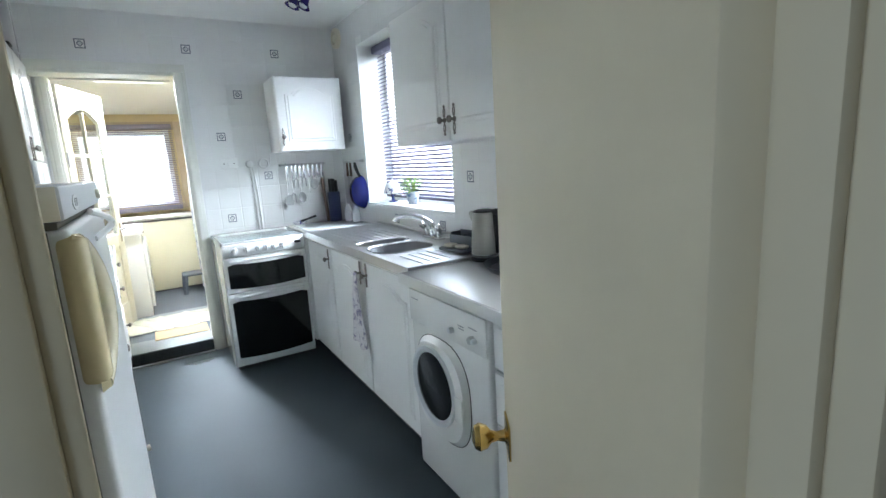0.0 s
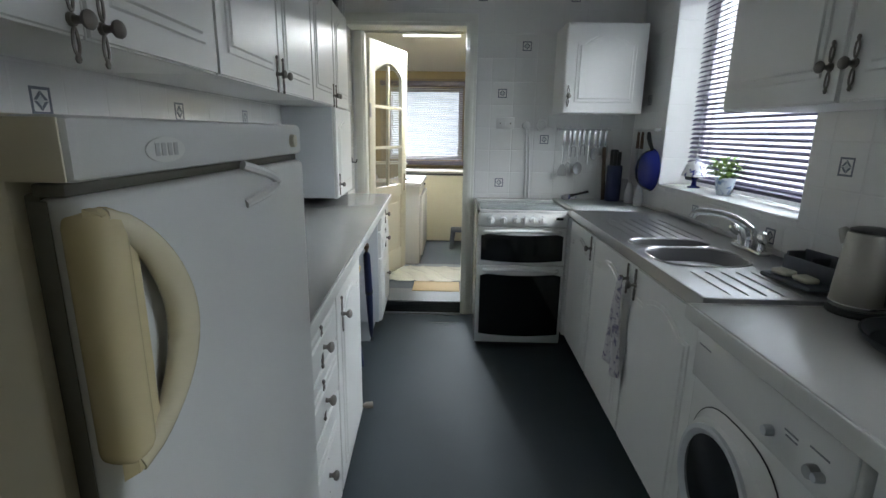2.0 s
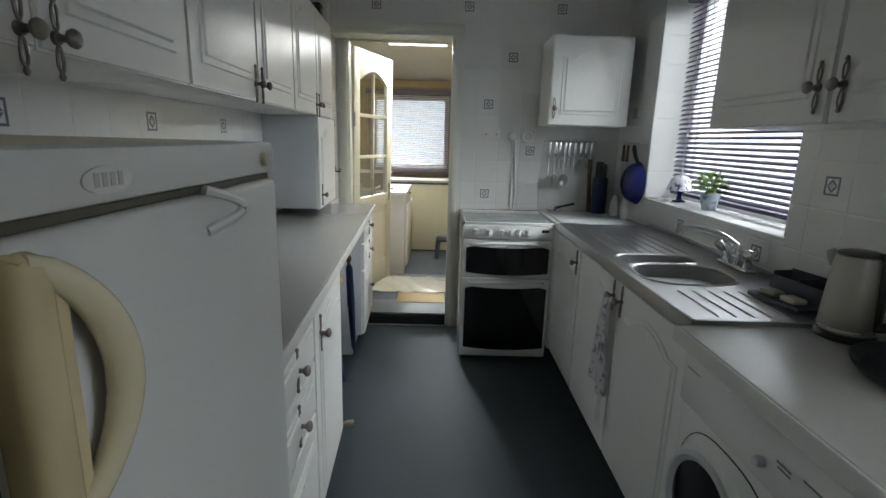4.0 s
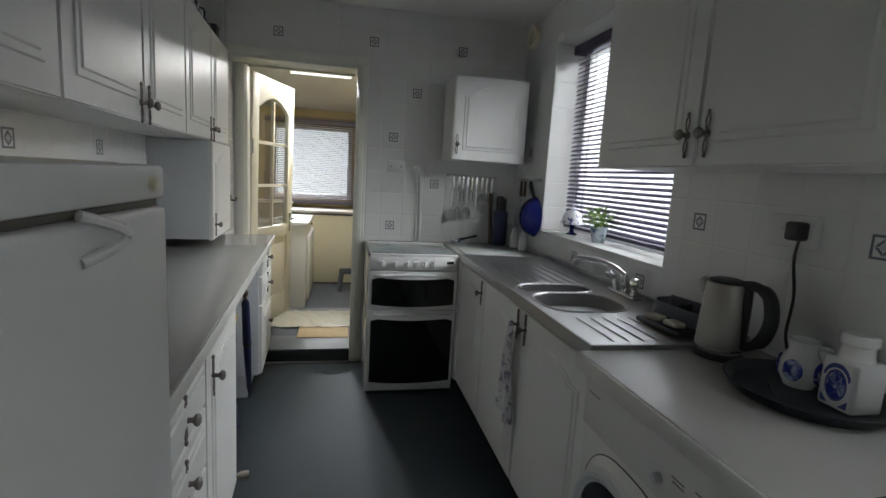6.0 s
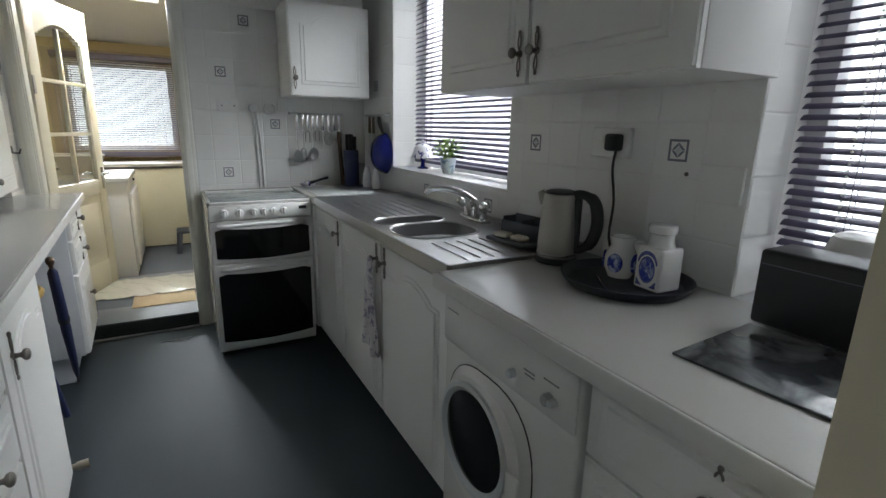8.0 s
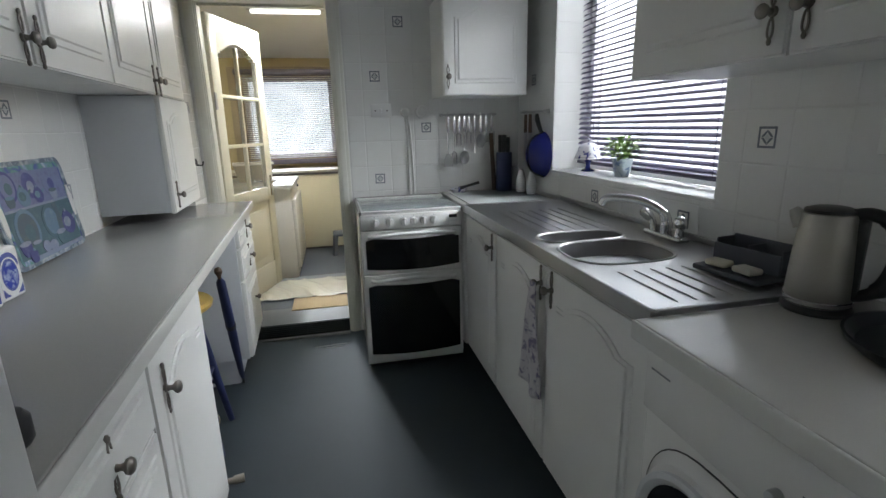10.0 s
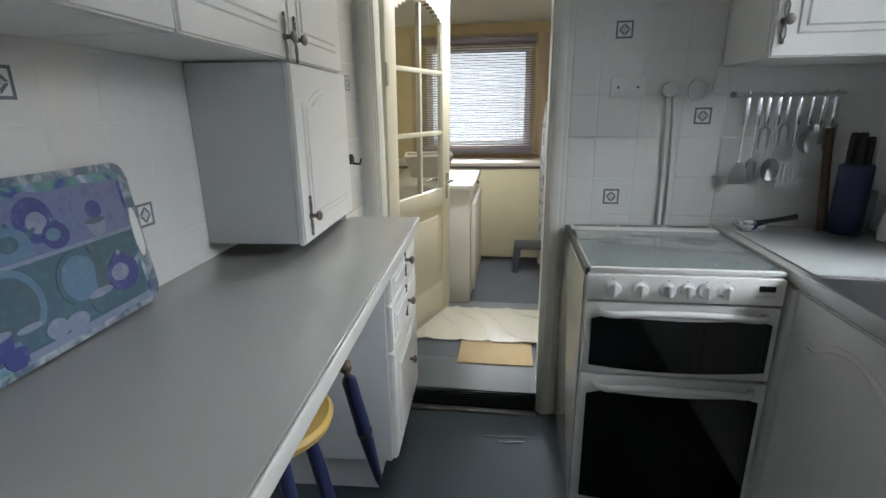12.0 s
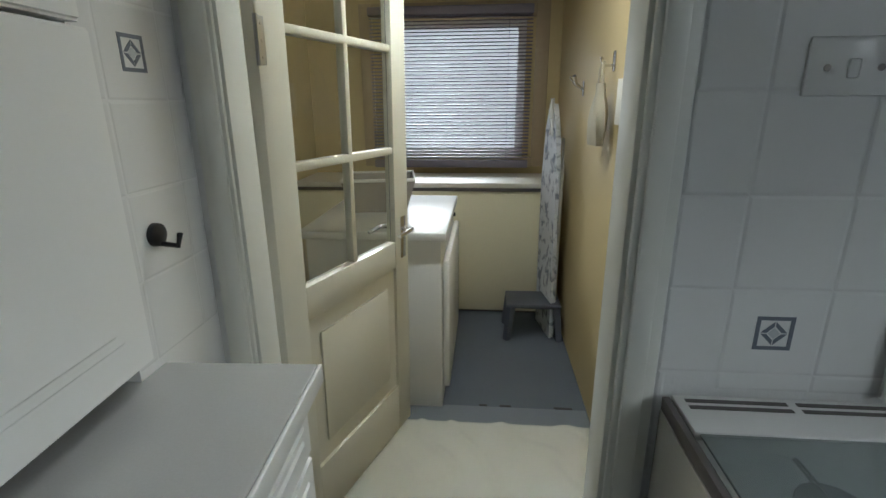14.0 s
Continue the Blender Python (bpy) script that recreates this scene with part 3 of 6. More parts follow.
part("front_edge", box(B(), (0.5805, v(1.665), 0.871), (0.588, v(4.206), 0.9095), 0.003, 3), M_edge, wt, "paler laminate edge strip")
# base unit with drawers and a door
u = thing("base_cabinet", (0.3, v(2.2), 0), "white base unit with three drawers and an arched door", "cabinet", at=LEFT)
bm = box(B(), (0.01, v(1.67), 0.10), (0.545, v(2.665), 0.870), 0.002)
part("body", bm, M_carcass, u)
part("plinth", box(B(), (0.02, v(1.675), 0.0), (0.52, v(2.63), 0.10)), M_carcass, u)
for z0, z1, kz in [(0.705, 0.865, 0.775), (0.525, 0.700, 0.612), (0.105, 0.520, 0.365)]:
    unit_door(u, face_l, 0.546, v(1.675), v(2.13), z0, z1, (v(1.898), kz), arch=0, name="drawer")
unit_door(u, face_l, 0.546, v(2.135), v(2.665), 0.105, 0.865, (v(2.215), 0.75))
# drawer unit at the far end
u = thing("drawer_unit", (0.3, v(3.93), 0), "white three-drawer base unit beside the doorway", "cabinet", at=LEFT)
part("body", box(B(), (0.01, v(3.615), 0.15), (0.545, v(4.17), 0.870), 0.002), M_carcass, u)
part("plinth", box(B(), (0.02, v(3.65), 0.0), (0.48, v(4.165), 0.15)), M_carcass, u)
for z0, z1, kz in [(0.745, 0.862, 0.812), (0.575, 0.740, 0.65), (0.155, 0.570, 0.40)]:
    unit_door(u, face_l, 0.546, v(3.62), v(4.168), z0, z1, (v(3.90), kz), arch=0, name="drawer")
# wall cabinets
ZU0, ZU1 = 1.492, 2.075
spans = [(0.955, 1.515, "R"), (1.518, 2.02, "L"), (2.025, 2.562, "R"), (2.566, 3.095, "L"), (3.10, 3.63, "R"), (3.635, 4.145, "L")]
for i in range(0, 6, 2):
    a0, a1 = spans[i][0], spans[i + 1][1]
    u = thing("wall_cabinet", (0.15, v((a0 + a1) / 2), ZU0), "white wall cabinet with two arched panel doors", "cabinet", "wall cabinets over the long worktop", at=LEFT)
    part("body", box(B(), (0.003, v(a0), ZU0), (0.285, v(a1), ZU1), 0.002), M_unit, u)
    for b0, b1, side in spans[i:i + 2]:
        kz = 1.515 if i == 0 else 1.55
        ka = b1 - 0.035 if side == "R" else b0 + 0.035
        unit_door(u, face_l, 0.286, v(b0), v(b1), ZU0 - 0.002, ZU1, (v(ka), kz))
u = thing("low_wall_cabinet", (0.15, v(3.85), 0.947), "small white wall cabinet hung low over the worktop", "cabinet", at=LEFT)
part("body", box(B(), (0.003, v(3.588), 0.957), (0.295, v(4.143), 1.487), 0.002), M_carcass, u)
unit_door(u, face_l, 0.296, v(3.585), v(4.143), 0.950, 1.486, (v(3.645), 1.035), arch=0.045)

# refrigerator
f = thing("refrigerator", (0.3, v(1.4), 0), "white upright refrigerator with a yellowed bow handle", "refrigerator", at=pose(-0.645, BW, 0))
FY0, FY1, FU = v(1.088), v(1.675), 0.545
part("body", box(B(), (0.02, FY0, 0.03), (FU, FY1, 1.365), 0.008), M_aged_light, f, "cream aged cabinet")
part("top_cap", box(B(), (FU + 0.001, FY0, 1.310), (FU + 0.058, FY1, 1.364), 0.008), M_fridge, f)
part("gasket", box(B(), (FU + 0.001, FY0 + 0.012, 0.10), (FU + 0.016, FY1 - 0.012, 1.30), 0.003), M_rubber, f, "grey rubber door gasket")
fd = part("door", box(B(), (FU + 0.0165, FY0, 0.09), (FU + 0.060, FY1, 1.298), 0.010, 3), M_fridge, f)
part("trim_strip", box(B(), (FU + 0.018, FY0 + 0.002, 1.2985), (FU + 0.046, FY1 - 0.002, 1.3095), 0.002), M_rubber, f, "dark recessed strip over the door")
part("plinth", box(B(), (0.05, FY0 + 0.01, 0.0), (FU, FY1 - 0.01, 0.03)), M_black, f)
# bow handle: a half-moon plate that stands off the door's free edge
bm = B()
hz0, hz1 = 1.035, 1.290
out, inn = [], []
for i in range(25):
    t = i / 24
    out.append((FY0 + 0.008 + min(0.036, 0.090 * math.sin(math.pi * t) ** 0.62), hz1 + (hz0 - hz1) * t))
outline = [(FY0 - 0.002, hz1)] + out + [(FY0 - 0.002, hz0)]
slab(bm, outline, 0.012, face_l(FU + 0.0605), bevel=0.006)
part("edge_trim", box(B(), (FU + 0.018, FY0 - 0.003, 0.095), (FU + 0.033, FY0 - 0.0005, 1.296), 0.001), M_rubber, fd, "dark grey edge seal")
box(bm, (FU + 0.034, FY0 - 0.005, hz0 + 0.012), (FU + 0.0775, FY0 + 0.036, hz1 - 0.001), 0.016, 5)
part("cap_side", box(B(), (FU - 0.02, FY0 - 0.0025, 1.311), (FU + 0.052, FY0 - 0.0003, 1.362), 0.001), M_aged_light, f, "cream aged cap side")
part("handle_plate", bm, M_aged, fd, "yellowed half-moon handle plate")
bm = B()
bar = [(FU + 0.066 + 0.016 * math.sin(math.pi * i / 28) ** 0.7, FY0 + 0.010 + 0.081 * math.sin(math.pi * i / 28) ** 0.6, hz1 - 0.012 + (hz0 - hz1 + 0.024) * i / 28) for i in range(29)]
tube(bm, bar, [0.012 + 0.008 * math.sin(math.pi * i / 28) for i in range(29)], 14)
for w in bm.verts:
    w.co.x = FU + 0.070 + (w.co.x - FU - 0.070) * 0.7
part("handle_bar", bm, M_aged_bar, fd, "glossy cream bow handle")
bm = B()
bar = [(FU + 0.060 + 0.03 * math.sin(math.pi * i / 12), FY1 - 0.28 + 0.05 * math.sin(math.pi * i / 12), 1.305 - 0.055 * i / 12) for i in range(13)]
tube(bm, bar, 0.007, 8)
part("latch_hook", bm, M_china, f, "clear plastic child latch")
bm = B()
tube(bm, [(FU + 0.057, FY1 - 0.06, 1.335), (FU + 0.066, FY1 - 0.06, 1.335), (FU + 0.067, FY1 - 0.06, 1.335)], [0.012, 0.011, 0.005], 14)
part("thermostat_button", bm, M_aged_light, f)
bm = B()
slab(bm, [(v(1.215) + 0.035 * math.cos(t), 1.333 + 0.013 * math.sin(t)) for t in [2 * math.pi * i / 20 for i in range(20)]], 0.0015, face_l(FU + 0.0585))
part("badge", bm, mat("grey_badge", (0.72, 0.72, 0.69), 0.35), f, "oval grey maker's badge")
M_badge_mark = mat("badge_print", (0.5, 0.5, 0.49), 0.4)
for k in range(4):
    part("badge_mark", box(B(), (FU + 0.0603, v(1.195) + k * 0.011, 1.327), (FU + 0.0607, v(1.202) + k * 0.011, 1.340)), M_badge_mark, f)

# ---- kitchen: right-hand run ----
wt = thing("worktop", (1.2, 1.1, 0.868), "pale cream-grey laminate worktop over the washing machine", "worktop")
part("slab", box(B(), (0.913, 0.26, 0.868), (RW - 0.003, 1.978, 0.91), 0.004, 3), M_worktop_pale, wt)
part("front_edge", box(B(), (0.905, 0.26, 0.867), (0.9125, 1.985, 0.9095), 0.003, 3), M_edge, wt, "paler laminate edge strip")
part("end_edge", box(B(), (0.913, 1.9785, 0.8675), (RW - 0.003, 1.985, 0.9092), 0.002), M_edge, wt)
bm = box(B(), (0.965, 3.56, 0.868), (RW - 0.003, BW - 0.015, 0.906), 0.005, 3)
solo("worktop", bm, M_worktop_pale, "short pale worktop in the corner beside the cooker", "worktop")
bm = box(B(), (1.00, 3.57, 0.9065), (RW - 0.03, 4.10, 0.912), 0.003)
solo("glass_board", bm, mat("frosted_glass", (0.68, 0.72, 0.71), 0.12, bump=0), "pale frosted glass worktop saver on the corner worktop", "board")
# stainless sink top: deck with openings, two bowls, grooves
SX0, SX1, SY0, SY1, SZ = 0.955, RW - 0.004, 1.992, 3.555, 0.918
sink = thing("sink_unit_top", ((SX0 + SX1) / 2, (SY0 + SY1) / 2, 0.87), "stainless steel sink top with two bowls and ribbed drainers", "sink")


def bowl(cx, cy, rx, ry, depth, p=3.0, n=36):
    """Rings of a rounded bowl from rim to floor."""
    def ring(s, z):
        out = []
        for i in range(n):
            a = 2 * math.pi * i / n
            c, d = math.cos(a), math.sin(a)
            k = (abs(c) ** p + abs(d) ** p) ** (-1 / p)
            out.append((cx + rx * s * c * k, cy + ry * s * d * k, z))
        return out
    return [ring(1.0, SZ), ring(0.975, SZ - 0.006), ring(0.94, SZ - depth * 0.8), ring(0.86, SZ - depth * 0.97), ring(0.3, SZ - depth), ring(0.12, SZ - depth - 0.004)]


bowls = [((1.165, 2.478), (0.165, 0.138), 0.15), ((1.165, 2.705), (0.155, 0.072), 0.10)]
deck = B()
hole_edges = []
outer = [deck.verts.new(p) for p in [(SX0, SY0, SZ), (SX1, SY0, SZ), (SX1, SY1, SZ), (SX0, SY1, SZ)]]
es = [deck.edges.new((outer[i], outer[(i + 1) % 4])) for i in range(4)]
for (c, r, d) in bowls:
    ring = [deck.verts.new(p) for p in bowl(*c, *r, d)[0]]
    es += [deck.edges.new((ring[i], ring[(i + 1) % len(ring)])) for i in range(len(ring))]
bmesh.ops.triangle_fill(deck, edges=es, use_beauty=True)
for f0 in [f0 for f0 in deck.faces if any(((f0.calc_center_median().x - c[0]) / (r[0] * 0.98)) ** 4 + ((f0.calc_center_median().y - c[1]) / (r[1] * 0.98)) ** 4 < 1 for c, r, d in bowls)]:
    deck.faces.remove(f0)
skirt = [deck.verts.new((q.co.x, q.co.y, 0.878)) for q in outer]
for i in range(4):
    deck.faces.new([outer[i], outer[(i + 1) % 4], skirt[(i + 1) % 4], skirt[i]])
part("deck", deck, M_steel, sink)
for (c, r, d) in bowls:
    bm = B()
    rs = [[bm.verts.new(p) for p in ring] for ring in bowl(*c, *r, d)]
    for k in range(len(rs) - 1):
        for i in range(len(rs[k])):
            bm.faces.new([rs[k][i], rs[k][(i + 1) % len(rs[k])], rs[k + 1][(i + 1) % len(rs[k])], rs[k + 1][i]])
    bm.faces.new(rs[-1])
    part("bowl", bm, M_bowl_shaded, sink)
    bm = lathe(B(), [(0.034, 0), (0.034, 0.003), (0.024, 0.004), (0.01, 0.001)], (c[0], c[1], SZ - d - 0.001), 20)
    part("waste_ring", bm, M_chrome, sink)
    ring = bowl(*c, r[0] + 0.006, r[1] + 0.006, d)[0]
    part("bowl_rim", tube(B(), [(x, y, z + 0.001) for x, y, z in ring], 0.004, 6, closed=True), M_steel, sink)
for y0, y1 in [(2.03, 2.27), (2.80, 3.28)]:
    for k in range(7):
        x = 1.05 + k * 0.05
        bm = tube(B(), [(x, y0, SZ), (x + 0.0, y0 + 0.02, SZ + 0.002), (x, y1 - 0.02, SZ + 0.002), (x, y1, SZ)], 0.0024, 6)
        part("drainer_rib", bm, M_steel, sink)
for a, b in [((SX0 - 0.001, SY0 + 0.002, SZ - 0.004), (SX0 + 0.012, SY1 - 0.002, SZ + 0.004)), ((SX0 + 0.012, SY0 - 0.002, SZ - 0.004), (SX1, SY0 + 0.010, SZ + 0.003)), ((SX0 + 0.012, SY1 - 0.01, SZ - 0.004), (SX1, SY1, SZ + 0.004)), ((SX1 - 0.012, SY0 + 0.01, SZ), (SX1, SY1 - 0.01, SZ + 0.02))]:
    part("raised_edge", box(B(), a, b, 0.003), M_steel, sink)
part("front_edge", box(B(), (SX0 + 0.004, SY0, 0.872), (SX0 + 0.03, SY1, 0.912), 0.003), M_worktop, sink, "worn laminate front edge")
# mixer tap
tap = thing("mixer_tap", (1.42, 2.575, SZ), "chrome swan-neck mixer tap behind the bowls", "tap")
part("base", box(B(), (1.395, 2.48, SZ + 0.003), (1.445, 2.67, SZ + 0.022), 0.008, 3), M_chrome, tap)
bm = tube(B(), curve((1.42, 2.575, SZ + 0.02), (1.42, 2.575, SZ + 0.06), (1.408, 2.585, SZ + 0.095), (1.365, 2.615, SZ + 0.125), (1.31, 2.66, SZ + 0.138), (1.262, 2.70, SZ + 0.134), (1.248, 2.712, SZ + 0.112)), [0.020] * 8 + [0.018] * 8 + [0.014] * 33, 14)
part("spout", bm, M_chrome, tap)
for dy in (-0.07, 0.07):
    bm = B()
    tube(bm, [(1.42, 2.575 + dy, SZ + 0.02), (1.42, 2.575 + dy, SZ + 0.045), (1.42, 2.575 + dy * 1.15, SZ + 0.06)], [0.016, 0.013, 0.012], 12)
    tube(bm, [(1.42, 2.575 + dy * 1.15, SZ + 0.058), (1.41, 2.575 + dy * 1.25, SZ + 0.068), (1.395, 2.575 + dy * 1.4, SZ + 0.085), (1.39, 2.575 + dy * 1.45, SZ + 0.092)], [0.014, 0.019, 0.018, 0.008], 12)
    part("tap_head", bm, M_chrome, tap)
# base units under the sink
u = thing("sink_cabinet", (1.25, 2.8, 0), "white sink base unit with moulded arched doors", "cabinet")
part("body", box(B(), (0.995, 1.992, 0.112), (RW - 0.01, 3.60, 0.866), 0.002), M_carcass, u)
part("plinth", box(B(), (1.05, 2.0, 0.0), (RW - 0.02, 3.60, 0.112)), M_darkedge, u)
part("filler_panel", box(B(), (0.962, 3.602, 0.108), (0.9945, 3.66, 0.862), 0.002), M_unit, u)
unit_door(u, face_r, 0.994, -3.60, -3.10, 0.108, 0.862, (-3.145, 0.785))
unit_door(u, face_r, 0.994, -3.095, -2.565, 0.108, 0.862, (-2.605, 0.79))
unit_door(u, face_r, 0.994, -2.56, -1.995, 0.108, 0.862, (-2.52, 0.79))
# washing machine
wm = thing("washing_machine", (1.25, 1.70, 0), "white front-loading washing machine under the worktop", "washing machine")
WX, WY0, WY1 = 0.955, 1.425, 1.985
part("body", box(B(), (WX, WY0, 0.02), (RW - 0.03, WY1, 0.845), 0.012, 3), M_enamel, wm)
bm = B()
for x in (1.0, 1.4):
    for y in (1.47, 1.93):
        lathe(bm, [(0.018, 0), (0.018, 0.012), (0.008, 0.013), (0.008, 0.03)], (x, y, 0), 10)
part("foot", bm, M_black, wm)
mw = face_r(WX)
cy, cz = -1.755, 0.462
port = [(cy + 0.205 * math.copysign(abs(math.cos(t)) ** 0.72, math.cos(t)), cz + 0.215 * math.copysign(abs(math.sin(t)) ** 0.8, math.sin(t))) for t in [2 * math.pi * i / 40 for i in range(40)]]
wd = part("door", slab(B(), port, 0.0215, mw @ Matrix.Translation((0.001, 0, 0)), bevel=0.022), M_enamel, wm)
part("door_seam", tube(B(), [mw @ Vector((0.0005, a, b)) for a, b in port], 0.0022, 6, closed=True), M_black, wd)
tn = mw @ Matrix.Translation((0.0, cy - 0.03, cz + 0.01)) @ Matrix.Rotation(math.pi / 2, 4, "Y")
bm = lathe(B(), [(0.166, 0.0225), (0.164, 0.031), (0.152, 0.033), (0.138, 0.0225)], (0, 0, 0), 40, tn)
part("door_ring", bm, M_carcass, wd)
bm = lathe(B(), [(0.138, 0.0235), (0.115, 0.027), (0.06, 0.032), (0.0, 0.034)], (0, 0, 0), 40, tn)
part("door_glass", bm, M_blackglass, wd, "dark convex porthole glass")
part("door_grip", box(B(), (WX - 0.036, 1.565, 0.40), (WX - 0.0235, 1.615, 0.50), 0.006), M_enamel, wd)
part("control_panel", box(B(), (WX - 0.008, WY0 + 0.004, 0.70), (WX + 0.001, WY1 - 0.004, 0.838), 0.004), M_enamel, wm)
for y, r in [(1.506, 0.015), (1.637, 0.012), (1.49, 0.010)]:
    bm = lathe(B(), [(r, 0.0), (r, 0.012), (r * 0.85, 0.018), (0.0, 0.0185)], (0, 0, 0), 18, face_r(WX - 0.0085) @ Matrix.Translation((0, -y, 0.748)) @ Matrix.Rotation(math.pi / 2, 4, "Y"))
    part("control_knob", bm, M_carcass if r < 0.015 else mat("knob_grey", (0.42, 0.43, 0.43), 0.4), wm)
for y0, y1, z in [(1.56, 1.60, 0.775), (1.56, 1.595, 0.765), (1.48, 1.53, 0.785), (1.90, 1.96, 0.80)]:
    part("printed_mark", box(B(), (WX - 0.0093, y0, z), (WX - 0.0085, y1, z + 0.004)), M_mark, wm)
# drawer unit nearest the entry
u = thing("drawer_unit", (1.2, 1.0, 0), "white drawer unit under the worktop by the second window", "cabinet")
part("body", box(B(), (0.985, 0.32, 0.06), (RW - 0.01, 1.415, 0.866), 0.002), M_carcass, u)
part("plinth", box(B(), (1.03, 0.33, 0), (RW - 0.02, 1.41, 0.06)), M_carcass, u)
for b0, b1 in [(-1.415, -0.87), (-0.865, -0.325)]:
    for z0, z1 in [(0.67, 0.862), (0.47, 0.665), (0.06, 0.465)]:
        unit_door(u, face_r, 0.984, b0, b1, z0, z1, ((b0 + b1) / 2, (z0 + z1) / 2), arch=0, name="drawer")
# wall cabinet between the windows
RX = 1.222
u = thing("wall_cabinet", (1.36, 1.98, 1.44), "white two-door wall cabinet between the two windows", "cabinet")
part("body", box(B(), (RX, 1.45, 1.44), (RW - 0.003, 2.51, 2.05), 0.002), M_unit, u)
unit_door(u, face_r, RX - 0.001, -2.51, -1.982, 1.438, 2.05, (-2.02, 1.528))
unit_door(u, face_r, RX - 0.001, -1.98, -1.45, 1.438, 2.05, (-1.942, 1.528))
# small wall cabinet over the corner
u = thing("corner_wall_cabinet", (1.17, 4.05, 1.485), "small white wall cabinet with one arched door", "cabinet")
part("body", box(B(), (0.93, 3.905, 1.485), (1.425, BW - 0.004, 2.015), 0.002), M_unit, u)
unit_door(u, face_b, 3.904, 0.93, 1.425, 1.483, 2.015, (0.958, 1.585), arch=0.06)

# cooker
ck = thing("cooker", (0.685, 3.9, 0), "white freestanding double-oven cooker with a closed glass lid", "cooker")
CX0, CX1, CF, CB = 0.412, 0.958, 3.625, 4.195
part("body", box(B(), (CX0, CF + 0.02, 0.03), (CX1, CB, 0.884), 0.004), M_enamel, ck)
part("side_panel", box(B(), (CX0 - 0.0045, CF + 0.022, 0.03), (CX0 - 0.0005, CB - 0.002, 0.871), 0.001), mat("cooker_side_sheet", (0.66, 0.65, 0.61), 0.22, metal=0.45, grain=0.04, grain_scale=200, stain=0.12, stain_scale=5, bump=0.02), ck, "glossy grey side sheet")
part("side_trim", box(B(), (CX0 - 0.003, CF + 0.018, 0.872), (CX0 + 0.01, CB, 0.897), 0.002), M_darkedge, ck)
part("plinth", box(B(), (CX0 + 0.01, CF + 0.05, 0.0), (CX1 - 0.01, CB - 0.02, 0.03)), M_black, ck)
part("hob_frame", box(B(), (CX0 + 0.011, CF + 0.012, 0.8845), (CX1, CB - 0.10, 0.8875), 0.001), M_enamel, ck)
for hx, hy, hr in [(0.545, 3.76, 0.055), (0.83, 3.76, 0.042), (0.545, 3.97, 0.042), (0.83, 3.97, 0.055)]:
    part("burner", lathe(B(), [(hr, 0), (hr, 0.002), (hr * 0.7, 0.0035), (0, 0.004)], (hx, hy, 0.888), 24), M_burner, ck)
    bm = B()
    for dx, dy in ((1, 0), (0, 1)):
        tube(bm, [(hx - 0.10 * dx, hy - 0.085 * dy, 0.8905), (hx + 0.10 * dx, hy + 0.085 * dy, 0.8905)], 0.0032, 6)
    part("pan_support", bm, M_burner, ck)
part("front_lip", box(B(), (CX0 + 0.012, CF + 0.010, 0.8876), (CX1 - 0.001, CF + 0.029, 0.899), 0.003), M_enamel, ck)
part("lid", box(B(), (CX0 + 0.018, CF + 0.03, 0.8945), (CX1 - 0.008, CB - 0.10, 0.900), 0.002), M_lid, ck, "pale green closed glass lid")
bm = box(B(), (CX0 + 0.012, CB - 0.098, 0.8846), (CX1, CB, 0.901), 0.003)
part("rear_strip", bm, M_enamel, ck)
for k in range(2):
    for x0, x1 in [(0.44, 0.60), (0.615, 0.775), (0.79, 0.945)]:
        part("vent_slot", box(B(), (x0, CB - 0.04 + k * 0.018, 0.9012), (x1, CB - 0.031 + k * 0.018, 0.9022)), M_darkedge, ck)
cp = part("control_panel", box(B(), (CX0 + 0.002, CF - 0.004, 0.802), (CX1 - 0.002, CF + 0.019, 0.882), 0.005), M_enamel, ck)
for fx in (0.14, 0.28, 0.42, 0.515, 0.61, 0.71):
    x = CX0 + fx * (CX1 - CX0)
    tk = Matrix.Translation((x, CF - 0.0045, 0.842)) @ Matrix.Rotation(math.pi / 2, 4, "X")
    bm = lathe(B(), [(0.023, 0.0), (0.023, 0.003), (0.019, 0.004), (0.0175, 0.019), (0.0, 0.020)], (0, 0, 0), 20, tk)
    box(bm, (x - 0.0045, CF - 0.034, 0.824), (x + 0.0045, CF - 0.022, 0.860), 0.002)
    part("control_knob", bm, M_china, cp)
    part("knob_skirt", lathe(B(), [(0.0255, 0.0), (0.0255, 0.0012), (0.022, 0.0016)], (0, 0, 0), 20, tk), M_carcass, cp)
    part("knob_mark", box(B(), (x - 0.002, CF - 0.0049, 0.865), (x + 0.002, CF - 0.0041, 0.871)), M_mark, cp)
part("display", box(B(), (0.885, CF - 0.0055, 0.845), (0.928, CF - 0.0042, 0.862)), M_blackglass, cp, "small dark clock display")
for k in range(6):
    part("button", box(B(), (0.878 + k * 0.0095, CF - 0.007, 0.826), (0.884 + k * 0.0095, CF - 0.0042, 0.832), 0.001), M_carcass, cp)


